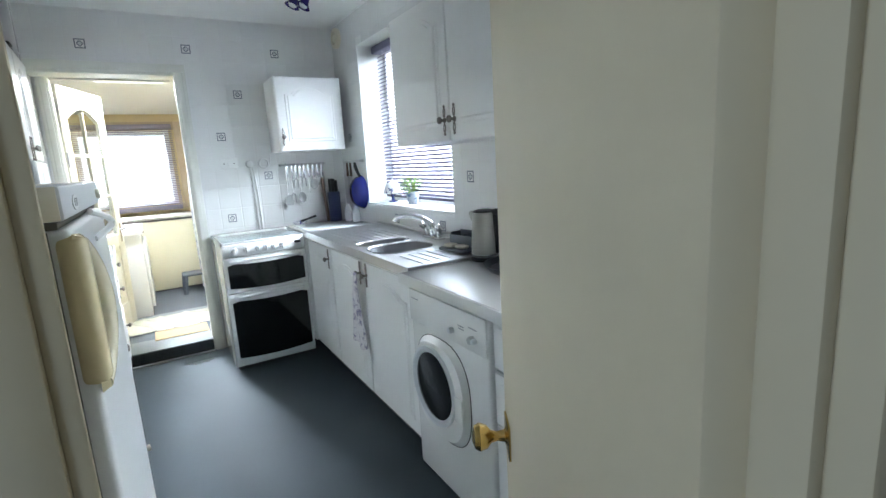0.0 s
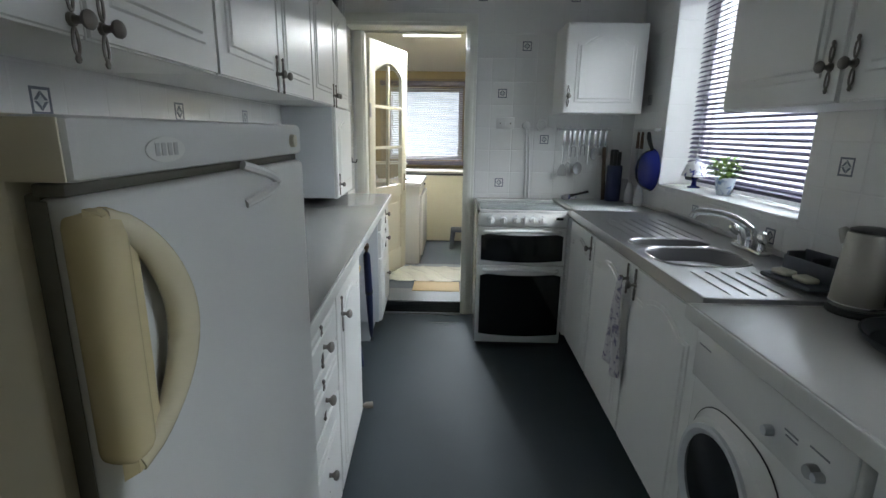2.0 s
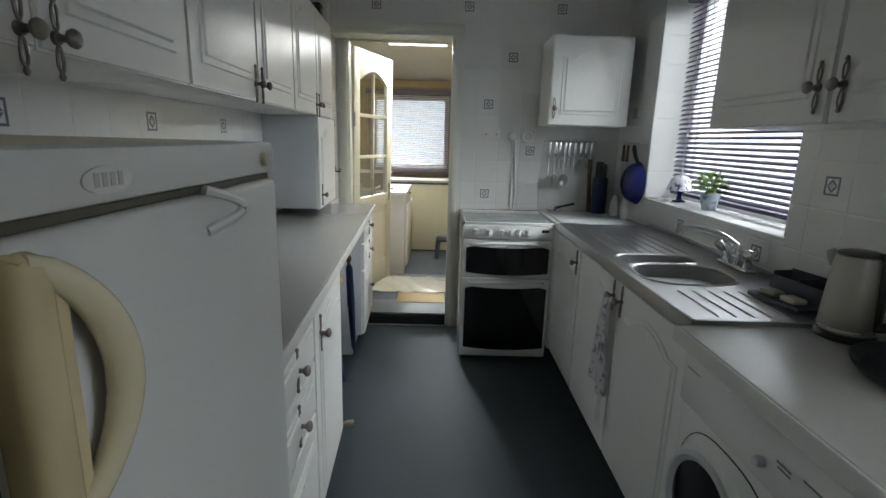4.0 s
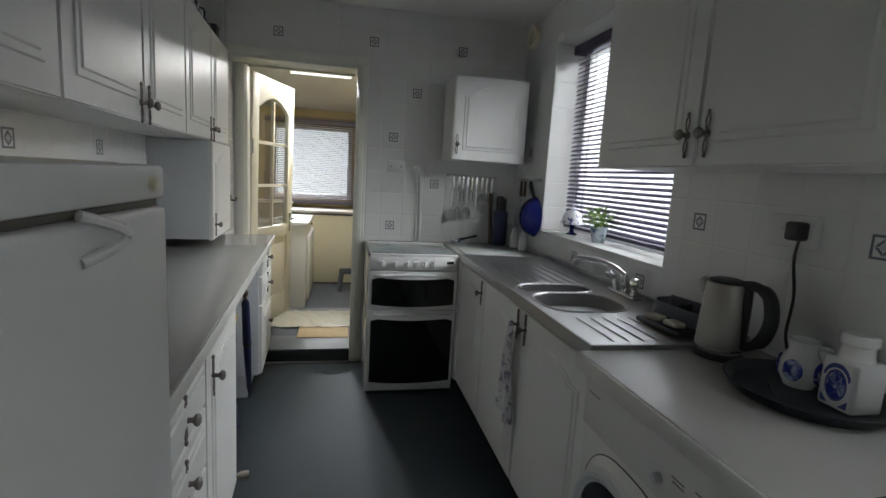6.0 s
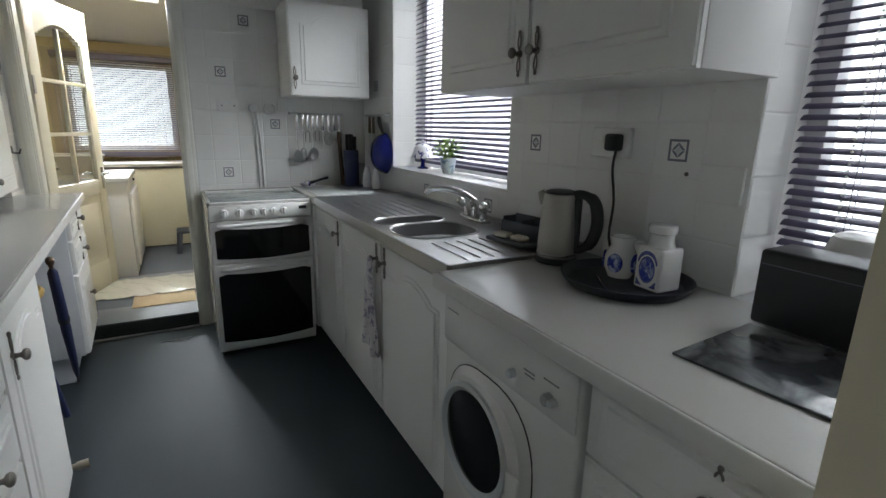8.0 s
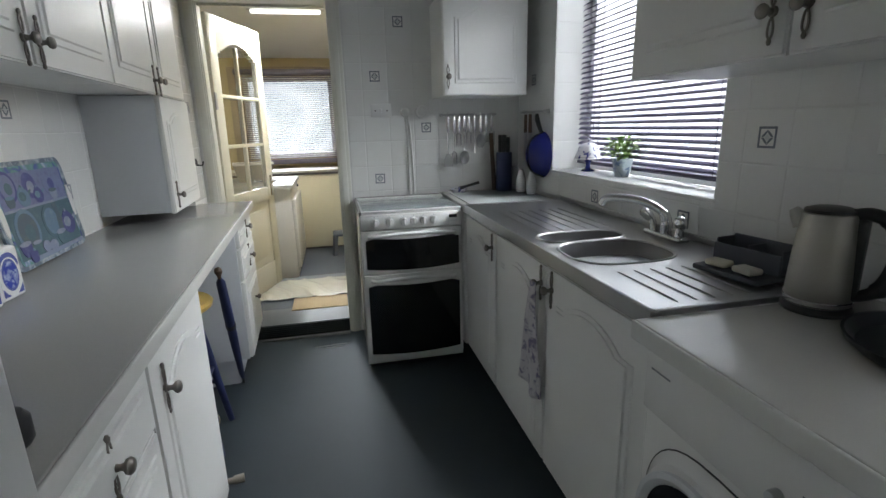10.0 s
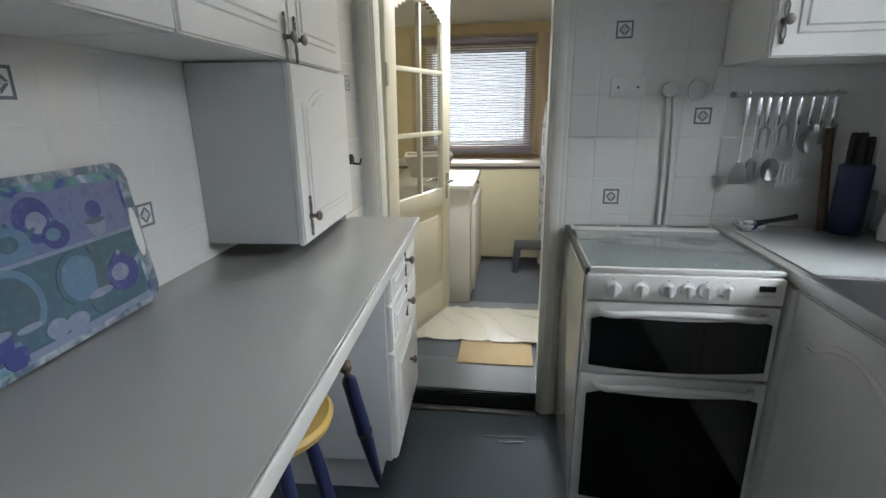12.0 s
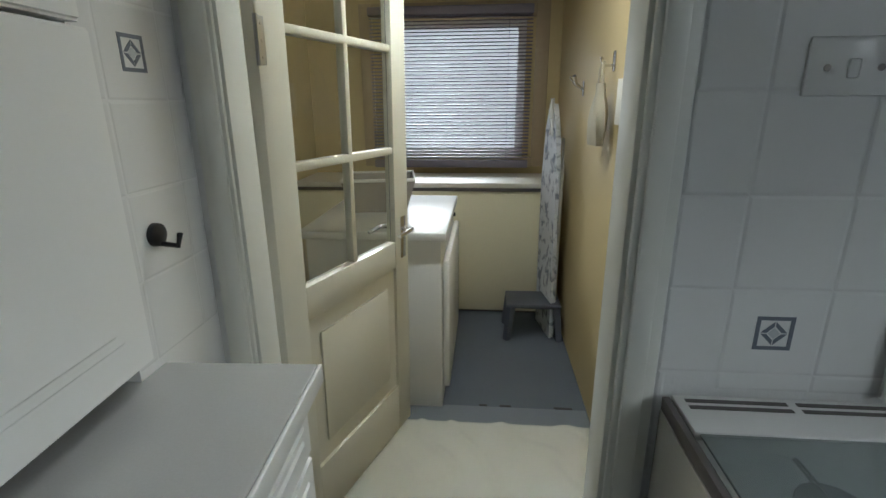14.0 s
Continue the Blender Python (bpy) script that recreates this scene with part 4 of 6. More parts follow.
def oven_door(z0, z1, g0, g1, name):
    d = part(name, box(B(), (CX0 + 0.003, CF - 0.004, z0), (CX1 - 0.003, CF + 0.019, z1), 0.006), M_enamel, ck)
    mm = face_b(CF - 0.0045)
    n = 12
    w0, w1 = CX0 + 0.022, CX1 - 0.022
    bow = 0.016
    ol = [(w0, g0 + bow)] + [(w0 + (w1 - w0) * i / n, g0 + bow * (2 * i / n - 1) ** 2) for i in range(1, n)] + [(w1, g0 + bow)]
    ol += [(w1, g1 - bow)] + [(w1 - (w1 - w0) * i / n, g1 - bow * (1 - (2 * i / n - 1) ** 2)) for i in range(1, n)] + [(w0, g1 - bow)]
    part("glass", slab(B(), ol, 0.003, mm), M_blackglass, d, "black oven door glass")
    hz = z1 - 0.024
    pts = [(CX0 + 0.045, CF - 0.004, hz - 0.004), (CX0 + 0.055, CF - 0.026, hz - 0.002)] + [(CX0 + 0.08 + 0.386 * i / 8, CF - 0.038, hz + 0.003 - 0.008 * (2 * i / 8 - 1) ** 2 + 0.004) for i in range(9)] + [(CX1 - 0.055, CF - 0.026, hz - 0.002), (CX1 - 0.045, CF - 0.004, hz - 0.004)]
    part("handle", tube(B(), pts, 0.011, 10), M_china, d, "white bar handle")


oven_door(0.560, 0.796, 0.575, 0.760, "top_oven_door")
oven_door(0.060, 0.553, 0.085, 0.505, "main_oven_door")

# ---- doors ----
dr = thing("door_1", (0, 0, UF), "cream half-glazed door standing open into the utility room", "door", kind="structure", at=Matrix.Translation((-0.415, 4.545, 0)) @ Matrix.Rotation(radians(0.7), 4, "Y") @ Matrix.Rotation(radians(71.2), 4, "Z"))
DW, DZ0, DZ1, DT = 0.685, UF + 0.02, 2.03, 0.038
# local x along the leaf from the hinge, y through its thickness
bm = B()
for a, b in [((0, 0, DZ0), (0.095, DT, DZ1)), ((DW - 0.095, 0, DZ0), (DW, DT, DZ1)), ((0.095, 0.001, DZ0), (DW - 0.095, DT - 0.001, DZ0 + 0.2)), ((0.095, 0.001, 0.80), (DW - 0.095, DT - 0.001, 0.90))]:
    box(bm, a, b, 0.003)
n = 16
for i in range(n):
    x0 = 0.095 + (DW - 0.19) * i / n
    x1 = 0.095 + (DW - 0.19) * (i + 1) / n
    zz = 1.80 + 0.09 * math.sin(math.pi * (i + 0.5) / n)
    box(bm, (x0, 0.001, zz), (x1, DT - 0.001, DZ1))
part("leaf_frame", bm, M_cream, dr)
bm = box(B(), (0.09, 0.012, DZ0 + 0.19), (DW - 0.09, DT - 0.012, 0.81))
part("lower_panel", bm, M_cream, dr)
bm = B()
for y0, y1 in [(0.004, 0.012), (DT - 0.012, DT - 0.004)]:
    box(bm, (0.15, y0, DZ0 + 0.26), (DW - 0.15, y1, 0.74), 0.0035)
part("raised_field", bm, M_cream, dr)
gx0, gx1, gz0, gz1 = 0.095, DW - 0.095, 0.90, 1.87
for i, (xa, xb) in enumerate([(gx0, (gx0 + gx1) / 2), ((gx0 + gx1) / 2, gx1)]):
    for k in range(3):
        za, zb = gz0 + (gz1 - gz0) * k / 3, gz0 + (gz1 - gz0) * (k + 1) / 3
        p = part("pane", box(B(), (xa + 0.004, DT / 2 - 0.002, za + 0.004), (xb - 0.004, DT / 2 + 0.002, zb - 0.004)), M_glass, dr)
        p.visible_shadow = False
for k in (1, 2):
    z = gz0 + (gz1 - gz0) * k / 3
    part("glazing_bar", box(B(), (gx0, 0.004, z - 0.012), (gx1, DT - 0.004, z + 0.012), 0.004), M_cream, dr)
part("glazing_bar", box(B(), ((gx0 + gx1) / 2 - 0.011, 0.0045, gz0), ((gx0 + gx1) / 2 + 0.011, DT - 0.0045, gz1), 0.004), M_cream, dr)
bm = B()
for s, y in ((-1, -0.004), (1, DT)):
    box(bm, (DW - 0.062, y, 0.83), (DW - 0.026, y + 0.004, 0.985), 0.001)
    yy = y - 0.02 if s < 0 else y + 0.024
    tube(bm, [(DW - 0.044, y + 0.002, 0.94), (DW - 0.044, yy, 0.94), (DW - 0.046, yy + s * 0.018, 0.94), (DW - 0.07, yy + s * 0.022, 0.942), (DW - 0.145, yy + s * 0.02, 0.938)], [0.008, 0.008, 0.009, 0.008, 0.007], 10)
part("lever_handle", bm, M_chrome, dr, "satin chrome lever handle on a back plate")
for z in (0.40, 1.51):
    bm = B()
    box(bm, (-0.006, -0.004, z - 0.05), (0.022, -0.001, z + 0.05), 0.001)
    tube(bm, [(-0.004, -0.006, z - 0.052), (-0.004, -0.006, z + 0.052)], 0.006, 8)
    for dz in (-0.035, 0, 0.035):
        lathe(bm, [(0.004, 0), (0.004, 0.0015), (0, 0.002)], (0, 0, 0), 8, Matrix.Translation((0.012, -0.004, z + dz)) @ Matrix.Rotation(math.pi / 2, 4, "X"))
    part("hinge", bm, M_steel, dr, "steel butt hinge with screws")

ang = math.degrees(math.atan2(0.915 - 0.287, 0.625 - 0.246))
d2 = thing("door_2", (0, 0, 0), "plain cream flush entry door standing open", "door", kind="structure", at=pose(0.246, 0.287, 0, 0, 0, ang))
part("leaf", box(B(), (0, -0.038, 0.012), (0.733, 0, 2.03), 0.003), M_entry, d2)
bm = B()
for s, y in ((1, 0.0005), (-1, -0.0385)):
    box(bm, (0.645, y if s > 0 else y - 0.004, 0.80), (0.712, y + 0.004 if s > 0 else y, 0.868), 0.001)
    prof = [(0.004, 0.020), (0.008, 0.012), (0.022, 0.009), (0.034, 0.012), (0.042, 0.022), (0.056, 0.027), (0.066, 0.022), (0.071, 0.008)]
    tube(bm, [(0.68, y + s * d, 0.834) for d, r in prof], [r for d, r in prof], 18)
part("knob", bm, M_brass, d2, "polished brass door knob on a square plate")

# ---- small things, kitchen ----


def canister(x, y, z, rot, m=ID, s=1.0, group=""):
    c = thing("canister", (0, 0, 0), "square white china canister with a blue printed panel", "canister", group, at=m @ pose(x, y, z, 0, 0, rot))
    w = 0.045 * s
    h = 0.125 * s
    part("jar", box(B(), (-w, -w, 0), (w, w, h), 0.010 * s, 3), M_china, c)
    bm = lathe(B(), [(0.040 * s, -0.004 * s), (0.035 * s, 0.008 * s), (0.033 * s, 0.03 * s), (0.033 * s, 0.036 * s), (0.0, 0.038 * s)], (0, 0, h - 0.001), 24)
    part("neck", bm, M_china, c)
    bm = lathe(B(), [(0.037 * s, 0), (0.0385 * s, 0.003 * s), (0.0385 * s, 0.02 * s), (0.034 * s, 0.025 * s), (0.0, 0.026 * s)], (0, 0, h + 0.037 * s), 24)
    part("lid", bm, M_china, c)
    for k in range(2):
        fm = Matrix.Rotation(-math.pi / 2 * k, 4, "Z") @ Matrix.Translation((w, 0, 0))
        pl = part("printed_panel", slab(B(), rect(-w * 0.78, w * 0.78, h * 0.06, h * 0.93), 0.0010, fm), M_china, c)
        band = [(w * 0.76 * math.cos(t), h * 0.58 + h * 0.33 * math.sin(t)) for t in [radians(a) for a in range(12, 169, 12)]]
        band += [(w * 0.66 * math.cos(t), h * 0.55 + h * 0.27 * math.sin(t)) for t in [radians(a) for a in range(168, 11, -12)]]
        part("printed_band", slab(B(), band, 0.0016, fm), M_print, pl, "dark blue arched band")
        part("printed_ring", slab(B(), [(w * 0.60 * math.cos(t), h * 0.48 + h * 0.31 * math.sin(t)) for t in [2 * math.pi * i / 24 for i in range(24)]], 0.0016, fm), M_print, pl)
        part("medallion", slab(B(), [(w * 0.51 * math.cos(t), h * 0.48 + h * 0.26 * math.sin(t)) for t in [2 * math.pi * i / 24 for i in range(24)]], 0.0022, fm), M_blueprint, pl, "blue and white oval picture")
        for s0 in (-1, 1):
            part("printed_corner", slab(B(), [(s0 * w * 0.74, h * 0.09), (s0 * w * 0.28, h * 0.09), (s0 * w * 0.5, h * 0.16), (s0 * w * 0.74, h * 0.26)], 0.0016, fm), M_print, pl)
    return c


M_print = mat("china_print", (0.045, 0.055, 0.26), 0.25, grain=0.1, stain=0.3, stain_scale=40, tint=(0.2, 0.24, 0.5), bump=0)
for i, yy in enumerate((2.322, 2.427, 2.532)):
    canister(0.115, v(yy), 0.9105, 4 * i - 14, LEFT, 1.1, "blue and white canisters on the worktop")
# pictured tray leaning on the wall
def picture_print():
    """A busy printed picture in blues and teals."""
    m = speckled("tray_picture", (0.03, 0.04, 0.16), (0.55, 0.62, 0.62), 17, 0.30, 0.74, 0.2)
    ramp = [n for n in m.node_tree.nodes if n.type == "VALTORGB"][0].color_ramp
    for pos, c in ((0.42, (0.07, 0.10, 0.30)), (0.48, (0.10, 0.20, 0.24)), (0.55, (0.13, 0.28, 0.27)), (0.62, (0.22, 0.30, 0.50))):
        e = ramp.elements.new(pos)
        e.color = (*c, 1)
    return m


tr = thing("picture_tray", (0.05, v(3.05), 0.911), "melamine tray printed with blue china leaning on the tiles", "tray", at=LEFT)
lean = Matrix.Translation((0.052, v(3.015), 0.913)) @ Matrix.Rotation(radians(-7), 4, "Y")


def rounded(w, h, r, n=5):
    pts = []
    for cx, cz, a0 in ((w - r, r, -90), (w - r, h - r, 0), (-w + r, h - r, 90), (-w + r, r, 180)):
        for i in range(n + 1):
            a = radians(a0 + 90 * i / n)
            pts.append((cx + r * math.cos(a), cz + r * math.sin(a)))
    return pts


part("board", slab(B(), rounded(0.245, 0.335, 0.04), 0.008, lean), speckled("tray_rim", (0.12, 0.16, 0.22), (0.4, 0.45, 0.5), 30, 0.4, 0.65, 0.25), tr)
part("picture", slab(B(), rounded(0.215, 0.305, 0.02), 0.0015, lean @ Matrix.Translation((0.0085, 0, 0.014))), picture_print(), tr)
P = lean @ Matrix.Translation((0.0101, 0, 0))
LAYER = [0]


def ink(name, c, tint):
    return mat(name, c, 0.25, grain=0.3, grain_scale=90, stain=0.7, stain_scale=34, tint=tint, bump=0)


INKS = {"lilac": ink("ink_lilac", (0.22, 0.24, 0.43), (0.06, 0.07, 0.22)), "navy": ink("ink_navy", (0.06, 0.07, 0.17), (0.16, 0.19, 0.34)),
        "teal": ink("ink_teal", (0.15, 0.25, 0.27), (0.07, 0.13, 0.17)), "sea": ink("ink_sea", (0.24, 0.37, 0.38), (0.12, 0.20, 0.30)),
        "pale": ink("ink_pale", (0.47, 0.49, 0.52), (0.22, 0.26, 0.38)), "olive": ink("ink_olive", (0.14, 0.20, 0.17), (0.08, 0.12, 0.16))}


def printed(name, outline, colour):
    LAYER[0] += 1
    part(name, slab(B(), outline, 0.0004 + 0.00006 * LAYER[0], P), INKS[colour], tr)


def oval(a, z, ra, rz, n=20, lo=0, hi=360):
    return [(a + ra * math.cos(radians(lo + (hi - lo) * i / n)), z + rz * math.sin(radians(lo + (hi - lo) * i / n))) for i in range(n)]


def printed_plate(a, z, r, rim, field, heart):
    printed("printed_plate", oval(a, z, r, r * 1.05), rim)
    printed("printed_plate", oval(a, z, r * 0.80, r * 0.84), field)
    printed("printed_plate", oval(a + r * 0.08, z - r * 0.1, r * 0.42, r * 0.40), heart)


def printed_pot(a, z, r, body, shade):
    printed("printed_pot", [(a + r * 0.8, z - 0.1 * r), (a + r * 1.5, z + r * 0.55), (a + r * 1.35, z + r * 0.65), (a + r * 0.7, z + r * 0.35)], shade)
    printed("printed_pot", oval(a, z, r, r * 0.86), body)
    printed("printed_pot", oval(a - r * 0.2, z + r * 0.1, r * 0.55, r * 0.42), shade)
    printed("printed_pot", oval(a, z + r * 0.78, r * 0.45, r * 0.22), body)
    printed("printed_pot", oval(a, z + r * 1.02, r * 0.13, r * 0.13), shade)


def printed_cup(a, z, r, body, inside):
    printed("printed_cup", [(a - r, z + r * 0.55), (a - r * 0.85, z - r * 0.3), (a - r * 0.45, z - r * 0.75), (a + r * 0.45, z - r * 0.75), (a + r * 0.85, z - r * 0.3), (a + r, z + r * 0.55)], body)
    printed("printed_cup", oval(a, z + r * 0.55, r, r * 0.26), inside)


printed("printed_backdrop", rect(-0.205, 0.205, 0.185, 0.30), "navy")
printed("printed_backdrop", rect(-0.205, 0.205, 0.03, 0.185), "teal")
printed_plate(-0.145, 0.258, 0.048, "lilac", "navy", "teal")
printed_plate(-0.02, 0.252, 0.052, "navy", "lilac", "pale")
printed_plate(0.115, 0.250, 0.050, "navy", "navy", "lilac")
printed_pot(-0.075, 0.218, 0.036, "sea", "teal")
printed_pot(0.015, 0.215, 0.030, "lilac", "sea")
printed_cup(0.115, 0.208, 0.026, "pale", "olive")
printed_cup(-0.155, 0.212, 0.024, "olive", "sea")
printed("printed_shelf", rect(-0.205, 0.205, 0.181, 0.189), "pale")
printed_plate(-0.12, 0.115, 0.068, "sea", "olive", "teal")
printed_plate(0.035, 0.120, 0.056, "teal", "sea", "sea")
printed("printed_jug", [(0.065, 0.085), (0.078, 0.15), (0.070, 0.175), (0.098, 0.178), (0.100, 0.15), (0.112, 0.085)], "olive")
printed_pot(0.145, 0.095, 0.046, "lilac", "pale")
printed_cup(0.07, 0.058, 0.034, "teal", "pale")
printed_cup(-0.165, 0.062, 0.032, "lilac", "pale")
printed_cup(-0.10, 0.058, 0.026, "teal", "pale")
printed("printed_egg", oval(-0.05, 0.048, 0.024, 0.020), "pale")
printed("printed_egg", oval(-0.005, 0.043, 0.028, 0.018), "pale")
printed("printed_shelf", rect(-0.12, 0.205, 0.016, 0.030), "pale")
printed_cup(-0.14, 0.032, 0.024, "lilac", "lilac")
for s in (-1, 1):
    part("grip_slot", slab(B(), [(s * 0.223 + 0.013 * math.cos(t), 0.17 + 0.06 * math.sin(t)) for t in [2 * math.pi * k / 14 for k in range(14)]], 0.003, lean @ Matrix.Translation((0.0086, 0, 0))), M_china, tr)
# blue packet and a dark sponge by the refrigerator
pk = thing("blue_packet", (0, 0, 0), "bright blue carton standing beside the refrigerator", "packet", at=pose(-0.235, 1.85, 0.9105, 0, 0, 20))
part("carton", box(B(), (-0.045, -0.02, 0.0), (0.045, 0.02, 0.085), 0.003), mat("blue_card", (0.03, 0.12, 0.45), 0.4), pk)
part("flap", box(B(), (-0.044, -0.019, 0.0855), (0.044, 0.019, 0.0875), 0.001), M_navy_matt, pk)
bm = lathe(B(), [(0, 0), (0.022, 0), (0.027, 0.008), (0.027, 0.04), (0.02, 0.05), (0, 0.052)], (0, 0, 0), 20)
solo("small_jar", bm, M_black, "small dark round jar beside the blue carton", "jar", at=pose(-0.15, 1.815, 0.9105))
# furled umbrella leaning in the knee space
um = thing("furled_umbrella", (-0.262, 3.668, 0), "dark blue furled umbrella with a wooden knob leaning under the worktop", "umbrella")
ua, ub = Vector((-0.262, 3.668, 0.004)), Vector((-0.208, 3.245, 0.765))
part("canopy", tube(B(), [ua.lerp(ub, t) for t in (0.06, 0.12, 0.5, 0.55, 0.6, 0.9, 0.93)], [0.008, 0.014, 0.021, 0.017, 0.022, 0.019, 0.008], 12), M_navy_matt, um)
part("tip", tube(B(), [ua, ua.lerp(ub, 0.062)], [0.004, 0.007], 8), M_black, um)
part("strap", tube(B(), [ua.lerp(ub, 0.545), ua.lerp(ub, 0.57)], 0.0235, 12), M_black, um)
part("knob", tube(B(), [ua.lerp(ub, t) for t in (0.93, 0.95, 0.97, 0.99, 1.0)], [0.008, 0.009, 0.016, 0.015, 0.006], 12), M_wood, um)
# stool and bucket in the knee space
st = thing("stool", (0, 0, 0), "blue painted wooden stool with a yellow varnished seat", "stool", at=LEFT @ pose(0.335, v(3.16), 0))
bm = lathe(B(), [(0.0, 0.615), (0.15, 0.615), (0.162, 0.625), (0.165, 0.64), (0.155, 0.65), (0.0, 0.646)], (0, 0, 0), 32)
part("seat", bm, M_yellow, st, "round varnished yellow wooden seat")
for a in (45, 135, 225, 315):
    c, s = math.cos(radians(a)), math.sin(radians(a))
    part("leg", tube(B(), [(0.09 * c, 0.09 * s, 0.62), (0.13 * c, 0.13 * s, 0.4), (0.20 * c, 0.20 * s, 0.0)], [0.015, 0.019, 0.014], 12), M_navy_matt, st)
for k, z in ((0, 0.22), (1, 0.30), (2, 0.22), (3, 0.30)):
    a, b = radians(45 + 90 * k), radians(135 + 90 * k)
    r = 0.20 - 0.11 * z / 0.62
    part("stretcher", tube(B(), [(r * math.cos(a), r * math.sin(a), z), (r * math.cos(b), r * math.sin(b), z)], 0.010, 10), M_navy_matt, st)
bk = thing("bucket", (0, 0, 0), "dark metal bucket with a steel rim under the worktop", "bucket", at=LEFT @ pose(0.40, v(2.84), 0))
bm = lathe(B(), [(0.0, 0.0), (0.09, 0.0), (0.125, 0.26), (0.121, 0.26), (0.087, 0.008), (0.0, 0.008)], (0, 0, 0), 28)
part("pail", bm, M_tray, bk)
part("rim", tube(B(), [(0.124 * math.cos(t), 0.124 * math.sin(t), 0.262) for t in [2 * math.pi * i / 28 for i in range(28)]], 0.006, 8, closed=True), M_chrome, bk, "bright steel rim")
# pipe stub at the base of the unit
bm = tube(B(), curve((0.50, v(2.74), 0.0), (0.50, v(2.74), 0.05), (0.53, v(2.75), 0.07), (0.575, v(2.76), 0.07)), 0.011, 10)
tube(bm, [(0.565, v(2.758), 0.07), (0.60, v(2.763), 0.07)], 0.016, 12)
solo("pipe_stub", bm, mat("old_pipe", (0.35, 0.31, 0.25), 0.5), "short capped pipe standing out of the floor", "pipe", at=LEFT)
# jugs on the wall cabinets
for k, (yy, h, r, mtl, lab) in enumerate([(3.50, 0.13, 0.05, M_spotchina, "white patterned china jug on top of the cabinets"), (3.66, 0.12, 0.05, M_navy_matt, "blue and white patterned jug on top of the cabinets"), (3.95, 0.085, 0.05, M_navy_matt, "dark blue pot on top of the cabinets")]):
    j = thing("jug", (0, 0, 0), lab, "jug", at=LEFT @ pose(0.21, v(yy), ZU1 + 0.0005, 0, 0, 40 * k))
    part("body", lathe(B(), [(0, 0), (r * 0.7, 0), (r, h * 0.35), (r * 0.62, h * 0.8), (r * 0.75, h), (r * 0.66, h), (r * 0.5, h * 0.8), (0, h * 0.5)], (0, 0, 0), 20), mtl, j)
    part("handle", tube(B(), curve((r * 0.62, 0, h * 0.85), (r * 1.35, 0, h * 0.8), (r * 1.3, 0, h * 0.4), (r * 0.95, 0, h * 0.3), n=4), 0.005, 8), mtl, j)

# window sill: cake stand and plant
cs = thing("cake_stand", (0, 0, 0), "spotted china cake dome on a blue foot on the window sill", "cake stand", at=pose(1.615, 3.49, W1[2] + 0.0005))
part("foot", lathe(B(), [(0.0, 0.0), (0.035, 0.0), (0.033, 0.006), (0.014, 0.014), (0.011, 0.04), (0.02, 0.058), (0.02, 0.06), (0.0, 0.06)], (0, 0, 0), 22), M_navy, cs, "dark blue china foot")
part("plate", lathe(B(), [(0.0, 0.06), (0.05, 0.06), (0.072, 0.066), (0.07, 0.072), (0.0, 0.07)], (0, 0, 0), 28), M_spotchina, cs)
part("dome", lathe(B(), [(0.066, 0.072), (0.068, 0.076), (0.058, 0.10), (0.052, 0.125), (0.035, 0.142), (0.008, 0.15), (0.006, 0.158), (0.010, 0.164), (0.0, 0.17)], (0, 0, 0), 28), M_spotchina, cs)
pl = thing("potted_plant", (0, 0, 0), "bright green trailing plant in a pale china pot", "plant", at=pose(1.61, 3.165, W1[2] + 0.0005))
part("pot", lathe(B(), [(0, 0), (0.03, 0), (0.036, 0.02), (0.046, 0.07), (0.05, 0.085), (0.046, 0.085), (0.04, 0.07), (0, 0.07)], (0, 0, 0), 24), speckled("pot_print", (0.55, 0.62, 0.68), (0.2, 0.28, 0.45), 40, 0.5, 0.66, 0.25), pl)
part("soil", lathe(B(), [(0, 0.0715), (0.039, 0.0715), (0.039, 0.074), (0, 0.078)], (0, 0, 0), 16), M_soil, pl)
rng = random.Random(5)
bm = B()
for i in range(95):
    a = rng.uniform(0, 2 * math.pi)
    r0, h = rng.uniform(0.01, 0.06), rng.uniform(0.015, 0.10)
    ln, wd0 = rng.uniform(0.04, 0.075), rng.uniform(0.009, 0.016)
    d = Vector((math.cos(a), math.sin(a), rng.uniform(-0.3, 0.7))).normalized()
    s = d.cross(Vector((0, 0, 1))).normalized()
    o = Vector((r0 * math.cos(a), r0 * math.sin(a), 0.075 + h))
    u0 = Vector((0, 0, 1)) * 0.006
    q = [bm.verts.new(o), bm.verts.new(o + d * ln * 0.5 + s * wd0 + u0), bm.verts.new(o + d * ln - u0 * 1.5), bm.verts.new(o + d * ln * 0.5 - s * wd0 + u0), bm.verts.new(o + d * ln * 0.5 + u0 * 0.4)]
    bm.faces.new([q[0], q[1], q[4]]), bm.faces.new([q[1], q[2], q[4]]), bm.faces.new([q[2], q[3], q[4]]), bm.faces.new([q[3], q[0], q[4]])
part("foliage", bm, M_leaf, pl)
bm = B()
for i in range(16):
    a = rng.uniform(0, 2 * math.pi)
    h = rng.uniform(0.05, 0.10)
    tube(bm, [(0.01 * math.cos(a), 0.01 * math.sin(a), 0.075), (0.022 * math.cos(a), 0.022 * math.sin(a), 0.075 + h * 0.7), (0.04 * math.cos(a), 0.04 * math.sin(a), 0.075 + h)], 0.0013, 5)
part("stems", bm, M_leaf, pl)

